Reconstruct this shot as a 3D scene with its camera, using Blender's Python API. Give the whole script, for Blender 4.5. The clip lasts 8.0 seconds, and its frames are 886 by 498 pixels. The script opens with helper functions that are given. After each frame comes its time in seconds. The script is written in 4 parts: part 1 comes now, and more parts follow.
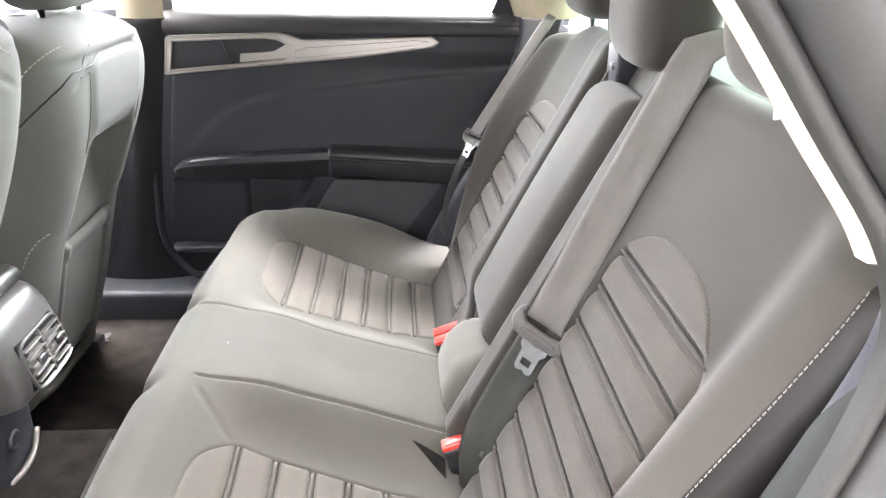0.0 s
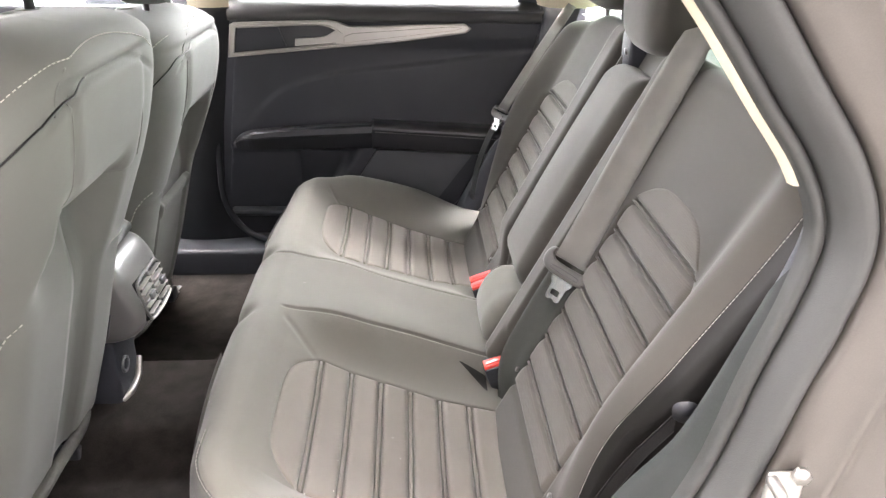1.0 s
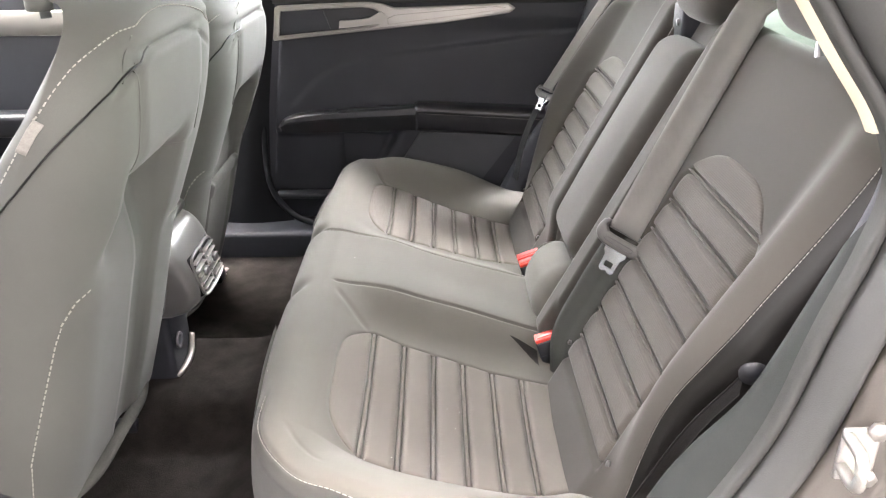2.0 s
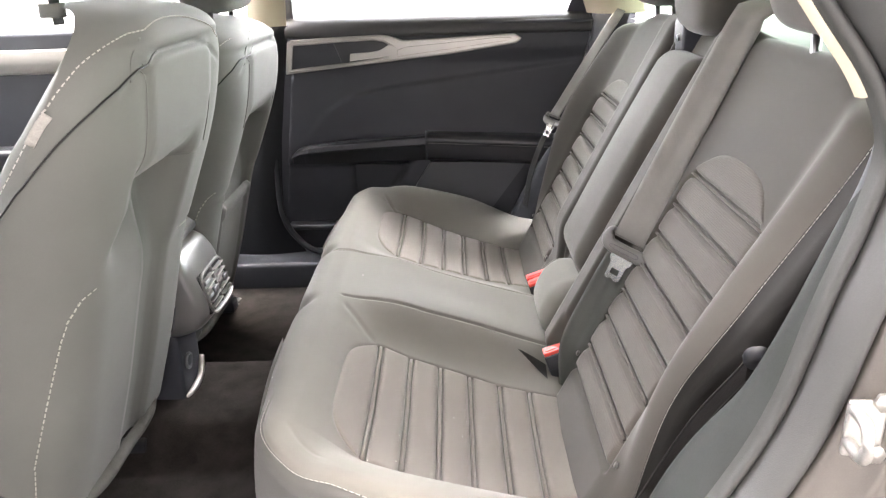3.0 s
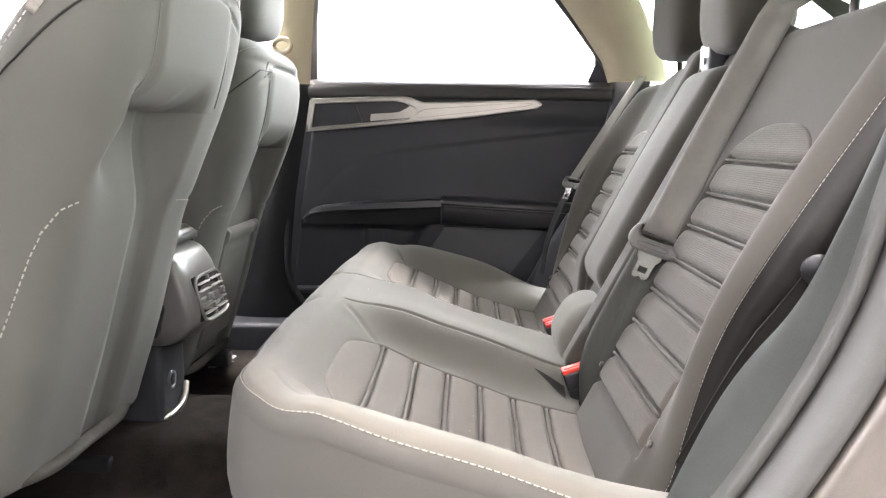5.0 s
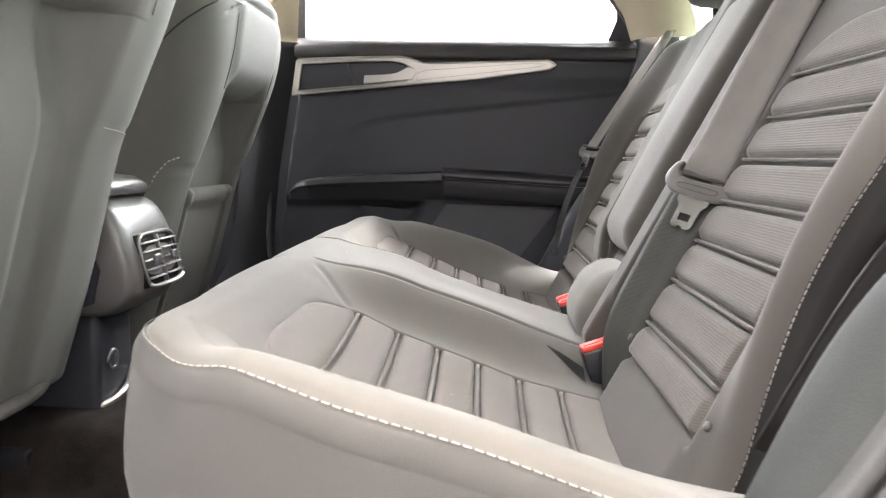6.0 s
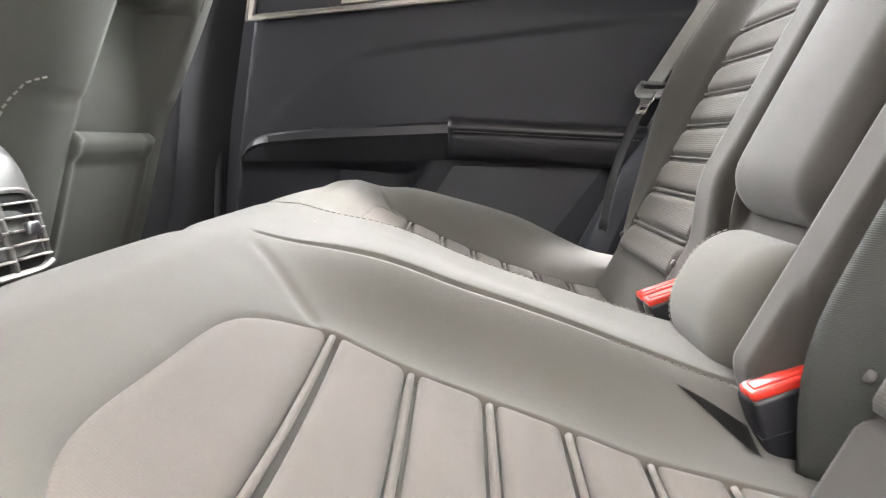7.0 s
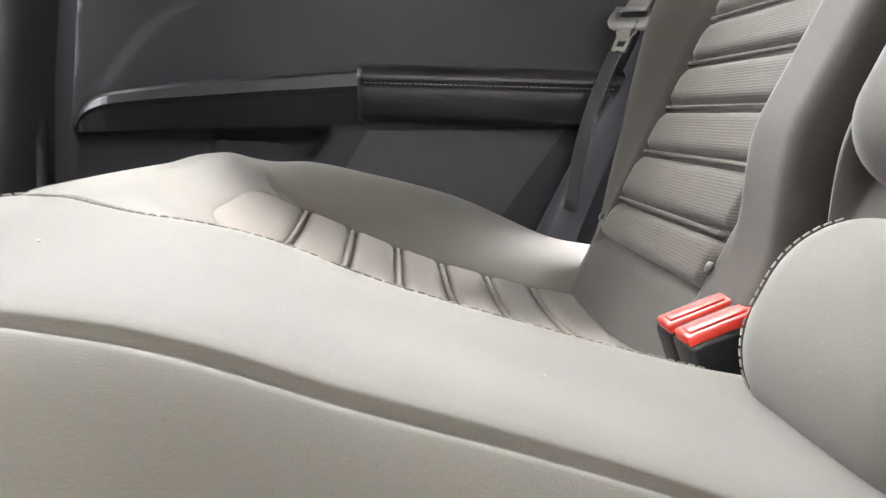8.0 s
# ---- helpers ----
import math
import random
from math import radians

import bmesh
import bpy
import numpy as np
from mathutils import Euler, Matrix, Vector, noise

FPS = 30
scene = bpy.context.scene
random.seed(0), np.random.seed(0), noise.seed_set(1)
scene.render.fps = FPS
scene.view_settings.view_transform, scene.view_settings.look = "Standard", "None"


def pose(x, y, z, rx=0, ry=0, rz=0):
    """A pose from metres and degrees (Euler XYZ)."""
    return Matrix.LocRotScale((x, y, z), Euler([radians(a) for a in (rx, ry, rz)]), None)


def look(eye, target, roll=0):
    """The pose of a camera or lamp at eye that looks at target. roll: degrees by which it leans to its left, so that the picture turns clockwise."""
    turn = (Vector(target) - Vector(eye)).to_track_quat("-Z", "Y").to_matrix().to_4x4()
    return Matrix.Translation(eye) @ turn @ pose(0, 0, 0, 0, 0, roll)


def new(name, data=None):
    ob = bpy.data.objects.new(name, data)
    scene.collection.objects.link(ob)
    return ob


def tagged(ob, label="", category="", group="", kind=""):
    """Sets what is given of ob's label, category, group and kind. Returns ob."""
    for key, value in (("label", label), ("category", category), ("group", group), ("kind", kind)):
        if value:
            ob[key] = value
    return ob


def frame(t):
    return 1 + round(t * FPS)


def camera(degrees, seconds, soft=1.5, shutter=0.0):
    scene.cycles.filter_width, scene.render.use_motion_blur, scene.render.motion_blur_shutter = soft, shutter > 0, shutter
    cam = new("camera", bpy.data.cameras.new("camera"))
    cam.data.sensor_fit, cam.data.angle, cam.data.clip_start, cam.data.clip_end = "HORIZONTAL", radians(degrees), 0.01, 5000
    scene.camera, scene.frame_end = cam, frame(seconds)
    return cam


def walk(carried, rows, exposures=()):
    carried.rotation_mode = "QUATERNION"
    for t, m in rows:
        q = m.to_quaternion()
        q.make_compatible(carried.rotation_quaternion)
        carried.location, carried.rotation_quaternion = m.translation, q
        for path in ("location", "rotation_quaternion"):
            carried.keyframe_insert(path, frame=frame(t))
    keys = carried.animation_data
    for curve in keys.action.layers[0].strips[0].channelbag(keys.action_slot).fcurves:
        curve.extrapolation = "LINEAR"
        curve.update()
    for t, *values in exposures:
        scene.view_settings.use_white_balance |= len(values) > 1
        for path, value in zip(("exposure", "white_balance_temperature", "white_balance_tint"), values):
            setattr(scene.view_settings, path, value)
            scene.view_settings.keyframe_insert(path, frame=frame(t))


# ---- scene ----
# Axes: x towards the rear of the car, y towards its right side, z up; the origin lies on the cabin floor, on the centre line.
cam = camera(59.9, 8.0, soft=1.25, shutter=0.2)
PATH = [
    (0.0, (0.028, -0.993, 0.880), (0.138, 0.849, 0.108), 0.8),
    (0.5, (-0.010, -1.114, 0.900), (0.119, 0.722, 0.117), 1.1),
    (1.0, (-0.042, -1.211, 0.927), (0.050, 0.611, 0.107), 0.7),
    (1.5, (-0.074, -1.206, 0.907), (-0.042, 0.607, 0.064), 0.1),
    (2.8, (-0.066, -1.262, 0.866), (-0.087, 0.591, 0.126), -1.7),
    (3.0, (-0.055, -1.254, 0.836), (-0.091, 0.620, 0.135), -1.8),
    (3.5, (-0.052, -1.236, 0.734), (-0.101, 0.673, 0.139), -1.3),
    (4.0, (-0.065, -1.246, 0.665), (-0.127, 0.697, 0.195), -0.4),
    (5.5, (-0.055, -1.220, 0.514), (-0.123, 0.764, 0.270), 1.4),
    (6.0, (-0.043, -1.038, 0.459), (-0.135, 0.945, 0.219), 1.4),
    (6.5, (-0.054, -0.809, 0.442), (-0.146, 1.173, 0.193), 1.1),
    (7.0, (-0.103, -0.624, 0.393), (-0.149, 1.356, 0.116), 1.0),
    (7.5, (-0.103, -0.461, 0.399), (-0.102, 1.516, 0.091), 0.3),
    (8.0, (-0.091, -0.302, 0.372), (0.043, 1.664, 0.027), -0.4),
]
walk(cam, [(t, look(eye, target, roll)) for t, eye, target, roll in PATH], [(0.0, 7.95, 6300, 12), (0.5, 7.75, 6400, 12), (1.0, 7.57, 6480, 12), (3.5, 7.55, 6480, 12), (5.5, 7.37, 6480, 11), (6.5, 7.68, 6480, 11), (7.5, 7.75, 6480, 10), (8.0, 7.85, 6450, 10)])

# ---------------------------------------------------------------- world and light
world = bpy.data.worlds.new("overcast_sky")
scene.world = world
world.use_nodes = True
sky = world.node_tree.nodes.new("ShaderNodeTexSky")
sky.sky_type, sky.sun_disc = "NISHITA", False
sky.sun_elevation, sky.sun_rotation = radians(80), radians(40)
sky.air_density, sky.dust_density, sky.ozone_density = 0.5, 9.0, 0.0
veil = world.node_tree.nodes.new("ShaderNodeMix")
veil.data_type = "RGBA"
veil.inputs["Factor"].default_value = 0.82
veil.inputs["B"].default_value = (2.45, 2.33, 2.33, 1.0)
world.node_tree.links.new(sky.outputs[0], veil.inputs["A"])
world.node_tree.links.new(veil.outputs["Result"], world.node_tree.nodes["Background"].inputs[0])
world.node_tree.nodes["Background"].inputs[1].default_value = 0.16
sun = new("sun", bpy.data.lights.new("sun", "SUN"))
sun.data.energy, sun.data.angle, sun.data.color = 0.12, radians(60), (1.0, 0.97, 0.93)
sun.matrix_world = look((0.113, 0.135, 1.0), (0.0, 0.0, 0.0))


# ---------------------------------------------------------------- materials
def material(name, colour, rough=0.6, metal=0.0, vary=0.12, scale=40.0, fine=600.0, bump=0.0, sheen=0.0, coat=0.0, spec=0.5, stripes=None, wrinkle=0.0):
    """A surface with stains at a large scale and grain at a small one, and a bump from that grain or from woven stripes."""
    m = bpy.data.materials.new(name)
    m.use_nodes = True
    n, l = m.node_tree.nodes, m.node_tree.links
    b = n["Principled BSDF"]
    co = n.new("ShaderNodeTexCoord")
    big, small = n.new("ShaderNodeTexNoise"), n.new("ShaderNodeTexNoise")
    big.inputs["Scale"].default_value, big.inputs["Detail"].default_value = scale, 4
    small.inputs["Scale"].default_value, small.inputs["Detail"].default_value = fine, 2
    for t in (big, small):
        l.new(co.outputs["Object"], t.inputs["Vector"])
    mix = n.new("ShaderNodeMath")
    mix.operation = "ADD"
    l.new(big.outputs[0], mix.inputs[0])
    l.new(small.outputs[0], mix.inputs[1])
    ramp = n.new("ShaderNodeMapRange")
    ramp.inputs["From Min"].default_value, ramp.inputs["From Max"].default_value = 0.7, 1.3
    ramp.inputs["To Min"].default_value, ramp.inputs["To Max"].default_value = 1 - vary, 1 + vary
    l.new(mix.outputs[0], ramp.inputs["Value"])
    tint = n.new("ShaderNodeVectorMath")
    tint.operation = "SCALE"
    tint.inputs[0].default_value = colour
    l.new(ramp.outputs[0], tint.inputs["Scale"])
    colour_out = tint.outputs[0]
    if stripes:
        rows = n.new("ShaderNodeTexWave")
        rows.bands_direction, rows.inputs["Scale"].default_value = stripes[0], stripes[1]
        rows.inputs["Distortion"].default_value, rows.inputs["Detail"].default_value = 1.5, 1
        l.new(co.outputs["Object"], rows.inputs["Vector"])
        yarn = n.new("ShaderNodeMapRange")
        yarn.inputs["To Min"].default_value, yarn.inputs["To Max"].default_value = 0.87, 1.08
        l.new(rows.outputs["Fac"], yarn.inputs["Value"])
        knit = n.new("ShaderNodeVectorMath")
        knit.operation = "SCALE"
        l.new(colour_out, knit.inputs[0])
        l.new(yarn.outputs[0], knit.inputs["Scale"])
        colour_out = knit.outputs[0]
    l.new(colour_out, b.inputs["Base Color"])
    b.inputs["Roughness"].default_value, b.inputs["Metallic"].default_value = rough, metal
    b.inputs["Specular IOR Level"].default_value = spec
    b.inputs["Sheen Weight"].default_value, b.inputs["Sheen Roughness"].default_value = sheen, 0.5
    b.inputs["Coat Weight"].default_value, b.inputs["Coat Roughness"].default_value = coat, 0.08
    if bump:
        height = small.outputs[0]
        if stripes:
            wave = n.new("ShaderNodeTexWave")
            wave.bands_direction, wave.inputs["Scale"].default_value = stripes[0], stripes[1]
            wave.inputs["Distortion"].default_value, wave.inputs["Detail"].default_value = 1.5, 1
            l.new(co.outputs["Object"], wave.inputs["Vector"])
            both = n.new("ShaderNodeMath")
            both.operation = "MULTIPLY_ADD"
            both.inputs[1].default_value = 0.6
            l.new(wave.outputs["Fac"], both.inputs[0])
            l.new(small.outputs[0], both.inputs[2])
            height = both.outputs[0]
        bp = n.new("ShaderNodeBump")
        bp.inputs["Strength"].default_value, bp.inputs["Distance"].default_value = bump, 0.001
        l.new(height, bp.inputs["Height"])
        if wrinkle:
            folds = n.new("ShaderNodeTexNoise")
            folds.inputs["Scale"].default_value, folds.inputs["Detail"].default_value, folds.inputs["Distortion"].default_value = 13.0, 1, 0.2
            l.new(co.outputs["Object"], folds.inputs["Vector"])
            soft = n.new("ShaderNodeBump")
            soft.inputs["Strength"].default_value, soft.inputs["Distance"].default_value = wrinkle, 0.006
            l.new(folds.outputs[0], soft.inputs["Height"])
            l.new(soft.outputs[0], bp.inputs["Normal"])
        l.new(bp.outputs[0], b.inputs["Normal"])
    return m


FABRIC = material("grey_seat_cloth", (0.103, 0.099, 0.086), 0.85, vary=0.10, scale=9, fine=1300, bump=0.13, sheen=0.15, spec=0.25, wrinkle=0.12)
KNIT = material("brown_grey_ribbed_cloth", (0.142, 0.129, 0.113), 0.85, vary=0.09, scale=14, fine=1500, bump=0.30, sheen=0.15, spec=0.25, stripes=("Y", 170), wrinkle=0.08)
# Insert cloth banded along Z, colour lowered for the shade on the backrests.
KNIT_UP = material("ribbed_back_cloth_shade_toned", (0.082, 0.074, 0.065), 0.85, vary=0.09, scale=14, fine=1500, bump=0.30, sheen=0.15, spec=0.25, stripes=("Z", 135), wrinkle=0.08)
# Seat cloth again, darkened because the backrests stand in less light.
BACKCLOTH = material("backrest_cloth_shade_toned", (0.048, 0.0445, 0.0385), 0.85, vary=0.10, scale=9, fine=1300, bump=0.13, sheen=0.15, spec=0.25, wrinkle=0.12)
# Light too strong on the cushion side is offset in this darker colour.
SIDEBAND = material("side_cloth_toned_down", (0.056, 0.055, 0.050), 0.8, vary=0.10, scale=9, fine=1300, bump=0.13, sheen=0.1, spec=0.25, wrinkle=0.12)
# Near-black holds gap shade as well as cloth: bolster sides, buckle patch, near belt.
DARKSIDE = material("near_black_cloth_and_shade", (0.0065, 0.0060, 0.0055), 0.48, vary=0.1, scale=12, fine=1300, bump=0.2, spec=0.3)
SHELL = material("seat_back_cloth", (0.081, 0.083, 0.075), 0.8, vary=0.09, scale=7, fine=1300, bump=0.12, sheen=0.1, spec=0.3, wrinkle=0.12)
TAG = material("pale_tag", (0.19, 0.182, 0.165), 0.8, vary=0.15, scale=200)
LINT = material("pale_lint", (0.55, 0.54, 0.50), 0.8, vary=0.15, scale=200)
FLAP = material("grey_felt", (0.070, 0.069, 0.063), 0.95, vary=0.3, scale=30, fine=900, bump=0.8, spec=0.1)
TONGUE = material("brushed_steel", (0.60, 0.61, 0.62), 0.26, metal=1.0, vary=0.15, scale=90)
MOULD = material("grey_moulding", (0.105, 0.102, 0.098), 0.40, vary=0.12, scale=60, fine=800, bump=0.1)
THREAD = material("pale_thread", (0.26, 0.25, 0.225), 0.8, vary=0.1, scale=300)
BLACK = material("black_grained_plastic", (0.033, 0.035, 0.0415), 0.44, vary=0.1, scale=12, fine=900, bump=0.25, spec=0.28)
GLOSS = material("black_satin_plastic", (0.016, 0.0168, 0.020), 0.40, vary=0.1, scale=20, fine=300, spec=0.5)
PILLAR = material("black_pillar_plastic", (0.0085, 0.0092, 0.0115), 0.6, vary=0.1, scale=12, fine=900, bump=0.2, spec=0.2)
PANEL = material("dark_grey_door_panel", (0.066, 0.069, 0.075), 0.5, vary=0.12, scale=12, fine=900, bump=0.2, spec=0.3)
LEDGE = material("soft_dark_grey_ledge", (0.036, 0.036, 0.037), 0.55, vary=0.1, scale=14, fine=900, bump=0.2, spec=0.35)
LEATHER = material("black_armrest_vinyl", (0.017, 0.0175, 0.021), 0.30, vary=0.1, scale=15, fine=700, bump=0.3)
GREY = material("grey_green_side_trim", (0.020, 0.0225, 0.0213), 0.7, vary=0.15, scale=14, fine=900, bump=0.25, spec=0.25)
VOID = material("vent_shadow_black", (0.003, 0.003, 0.0033), 0.85, vary=0.1, scale=60)
CONSOLE = material("satin_console_plastic", (0.105, 0.103, 0.100), 0.33, vary=0.06, scale=20, fine=800, bump=0.08, spec=0.6)
SILVER = material("satin_silver_paint", (0.36, 0.345, 0.32), 0.34, metal=0.75, vary=0.04, scale=20, fine=900)
CHROME = material("bright_metal", (0.20, 0.20, 0.205), 0.30, metal=1.0, vary=0.06, scale=60)
RED = material("red_release_button", (0.72, 0.045, 0.03), 0.35, vary=0.05, scale=80)
BEIGE = material("beige_headliner_cloth", (0.43, 0.385, 0.285), 0.85, vary=0.05, scale=10, fine=900, bump=0.15)
CARPET = material("dark_brown_carpet", (0.024, 0.021, 0.0195), 0.95, vary=0.45, scale=25, fine=700, bump=0.9, spec=0.1)
# WEBDARK and WEBGREEN are WEB with the shade put into the colour.
WEBDARK = material("belt_webbing_deep_shade", (0.017, 0.017, 0.0165), 0.55, vary=0.08, scale=30, fine=900, bump=0.3, spec=0.4)
WEBGREEN = material("belt_webbing_lower_shade", (0.040, 0.043, 0.038), 0.55, vary=0.08, scale=30, fine=900, bump=0.35, stripes=("Z", 230), spec=0.4)
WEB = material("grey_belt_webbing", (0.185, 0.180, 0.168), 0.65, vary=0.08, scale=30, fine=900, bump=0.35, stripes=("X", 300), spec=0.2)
SEAL = material("soft_grey_seal", (0.040, 0.041, 0.039), 0.5, vary=0.08, scale=10, fine=700, bump=0.15)
STEEL = material("pale_zinc_steel", (0.34, 0.33, 0.31), 0.4, metal=0.8, vary=0.1, scale=60)
RUBBER = material("grey_rubber_seal", (0.029, 0.030, 0.028), 0.5, vary=0.12, scale=18, fine=700, bump=0.2)
PAINT = material("bronze_grey_metallic_paint", (0.085, 0.077, 0.068), 0.4, metal=0.4, vary=0.08, scale=14, fine=900, coat=0.3)
SHELF = material("green_grey_shelf_cloth", (0.10, 0.11, 0.097), 0.9, vary=0.12, scale=18, fine=700, bump=0.4)
WRAP = material("clear_crumpled_film", (0.5, 0.5, 0.5), 0.12, vary=0.25, scale=60, metal=0.3)
CONCRETE = material("worn_asphalt", (0.058, 0.057, 0.055), 0.9, vary=0.15, scale=0.7, fine=40, bump=0.2)
WALLING = material("white_rendered_wall", (0.74, 0.73, 0.71), 0.8, vary=0.06, scale=0.4, fine=20)
GREYWALL = material("light_block_grey", (0.10, 0.098, 0.095), 0.85, vary=0.12, scale=0.5, fine=20)
REDDISH = material("red_brown_cladding", (0.55, 0.36, 0.32), 0.7, vary=0.1, scale=0.6, fine=20)
WINDOWED = material("far_window_pane", (0.40, 0.41, 0.40), 0.3, vary=0.1, scale=0.5, fine=20)


def glazing(name, tint):
    """Clear or tinted sheet glass with a faint reflection."""
    m = bpy.data.materials.new(name)
    m.use_nodes = True
    n, l = m.node_tree.nodes, m.node_tree.links
    see, gloss, fres, join = n.new("ShaderNodeBsdfTransparent"), n.new("ShaderNodeBsdfGlossy"), n.new("ShaderNodeFresnel"), n.new("ShaderNodeMixShader")
    see.inputs[0].default_value, gloss.inputs["Roughness"].default_value, fres.inputs[0].default_value = tint, 0.02, 1.45
    for a, b in ((fres.outputs[0], join.inputs[0]), (see.outputs[0], join.inputs[1]), (gloss.outputs[0], join.inputs[2]), (join.outputs[0], n["Material Output"].inputs[0])):
        l.new(a, b)
    return m


GLASS = glazing("window_glass", (0.66, 0.69, 0.675, 1))
TINT = glazing("green_tinted_glass", (0.30, 0.37, 0.32, 1))


# ---------------------------------------------------------------- building tools
def thing(name, label, category, place=(0, 0, 0), group="", kind=""):
    ob = new(name)
    ob.empty_display_size = 0.05
    ob.location = place
    return tagged(ob, label, category, group, kind)


def put(name, verts, faces, mat, parent=None, label="", smooth=True):
    """One mesh object; its points are given in the car's axes."""
    me = bpy.data.meshes.new(name)
    off = Vector(parent_place(parent))
    me.from_pydata([tuple(Vector(v) - off) for v in verts], [], faces)
    me.materials.append(mat)
    me.polygons.foreach_set("use_smooth", [smooth] * len(me.polygons))
    me.update()
    ob = new(name, me)
    ob.parent = parent
    return tagged(ob, label)


def parent_place(parent):
    at = Vector((0, 0, 0))
    while parent:
        at += parent.location
        parent = parent.parent
    return at


def put_bm(name, bm, mat, parent=None, label="", smooth=True):
    bm.normal_update()
    verts = [v.co.copy() for v in bm.verts]
    bm.verts.index_update()
    faces = [[v.index for v in f.verts] for f in bm.faces]
    bm.free()
    return put(name, verts, faces, mat, parent, label, smooth)


def sheet(name, rows, mat, parent=None, label="", close=False, caps=False):
    """A surface through rows of points. close: each row is a ring. caps: the first and the last ring are filled."""
    n = len(rows[0])
    verts = [p for r in rows for p in r]
    faces = []
    for i in range(len(rows) - 1):
        for j in range(n if close else n - 1):
            k = (j + 1) % n
            faces.append((i * n + j, i * n + k, (i + 1) * n + k, (i + 1) * n + j))
    if caps:
        faces += [tuple(range(n))[::-1], tuple(range((len(rows) - 1) * n, len(rows) * n))]
    ob = put(name, verts, faces, mat, parent, label)
    bm = bmesh.new()
    bm.from_mesh(ob.data)
    bmesh.ops.recalc_face_normals(bm, faces=bm.faces)
    bm.to_mesh(ob.data)
    bm.free()
    return ob


def box(name, lo, hi, mat, parent=None, label="", bevel=0.004, turn=None, seg=2):
    bm = bmesh.new()
    bmesh.ops.create_cube(bm, size=1)
    mid, size = (Vector(lo) + Vector(hi)) / 2, Vector(hi) - Vector(lo)
    for v in bm.verts:
        v.co = Vector((v.co.x * size.x, v.co.y * size.y, v.co.z * size.z))
    if bevel:
        bmesh.ops.bevel(bm, geom=bm.edges[:], offset=min(bevel, min(size) * 0.45), segments=seg, profile=0.6, affect="EDGES")
    for v in bm.verts:
        v.co = mid + ((turn @ v.co) if turn else v.co)
    return put_bm(name, bm, mat, parent, label, smooth=bevel > 0)


def glide(points, n):
    """n points along a smooth line through the given ones."""
    p = [Vector(q) for q in points]
    p = [p[0] * 2 - p[1]] + p + [p[-1] * 2 - p[-2]]
    out = []
    for k in range(n):
        u = k / (n - 1) * (len(p) - 3)
        i = min(int(u), len(p) - 4)
        t = u - i
        a, b, c, d = p[i:i + 4]
        out.append(0.5 * (2 * b + (c - a) * t + (2 * a - 5 * b + 4 * c - d) * t * t + (3 * b - a - 3 * c + d) * t ** 3))
    return out


def tube(name, line, radius, mat, parent=None, label="", sides=10, flat=1.0, up=(0, 0, 1)):
    """A round bar along a line of points."""
    rows = []
    for i, p in enumerate(line):
        d = (line[min(i + 1, len(line) - 1)] - line[max(i - 1, 0)]).normalized()
        a = d.cross(Vector(up))
        a = (a if a.length > 1e-3 else d.cross(Vector((1, 0, 0)))).normalized()
        b = a.cross(d)
        rows.append([p + radius * (math.cos(w) * a + flat * math.sin(w) * b) for w in (2 * math.pi * k / sides for k in range(sides))])
    return sheet(name, rows, mat, parent, label, close=True, caps=True)


def strap(name, line, across, width, mat, parent=None, label="", thick=0.0014, pleat=0.0):
    """A flat band along a line; across gives the direction of its width at each point."""
    rows = []
    for i, p in enumerate(line):
        d = (line[min(i + 1, len(line) - 1)] - line[max(i - 1, 0)]).normalized()
        w = Vector(across(i / (len(line) - 1)))
        w = (w - d * w.dot(d)).normalized()
        n = d.cross(w)
        ring = []
        for side in (1, -1):
            for k in range(9):
                u = (k / 8 - 0.5) * side
                ring.append(p + w * u * width + n * (side * thick / 2 + pleat * math.cos(u * 9.0)))
        rows.append(ring)
    return sheet(name, rows, mat, parent, label, close=True, caps=True)


def stitches(name, line, parent, gap=0.0075, long=0.0048, radius=0.0006, mat=None):
    """A row of separate stitches along a line, as one seam."""
    run, verts, faces = 0.0, [], []
    for a, b in zip(line, line[1:]):
        d = b - a
        while run < d.length:
            p = a + d.normalized() * run
            q = p + d.normalized() * long
            s = d.normalized().cross(Vector((0.3, 0.2, 0.9))).normalized() * radius
            t = s.cross(d.normalized())
            k = len(verts)
            verts += [p + s, p + t * 1.3, p - s, p - t, q + s, q + t * 1.3, q - s, q - t]
            faces += [(k, k + 1, k + 5, k + 4), (k + 1, k + 2, k + 6, k + 5), (k + 2, k + 3, k + 7, k + 6), (k + 3, k, k + 4, k + 7),
                      (k + 3, k + 2, k + 1, k), (k + 4, k + 5, k + 6, k + 7)]
            run += gap
        run -= d.length
    return put(name, verts, faces, mat or THREAD, parent, "grey stitching" if mat else "pale contrast stitching", smooth=False)


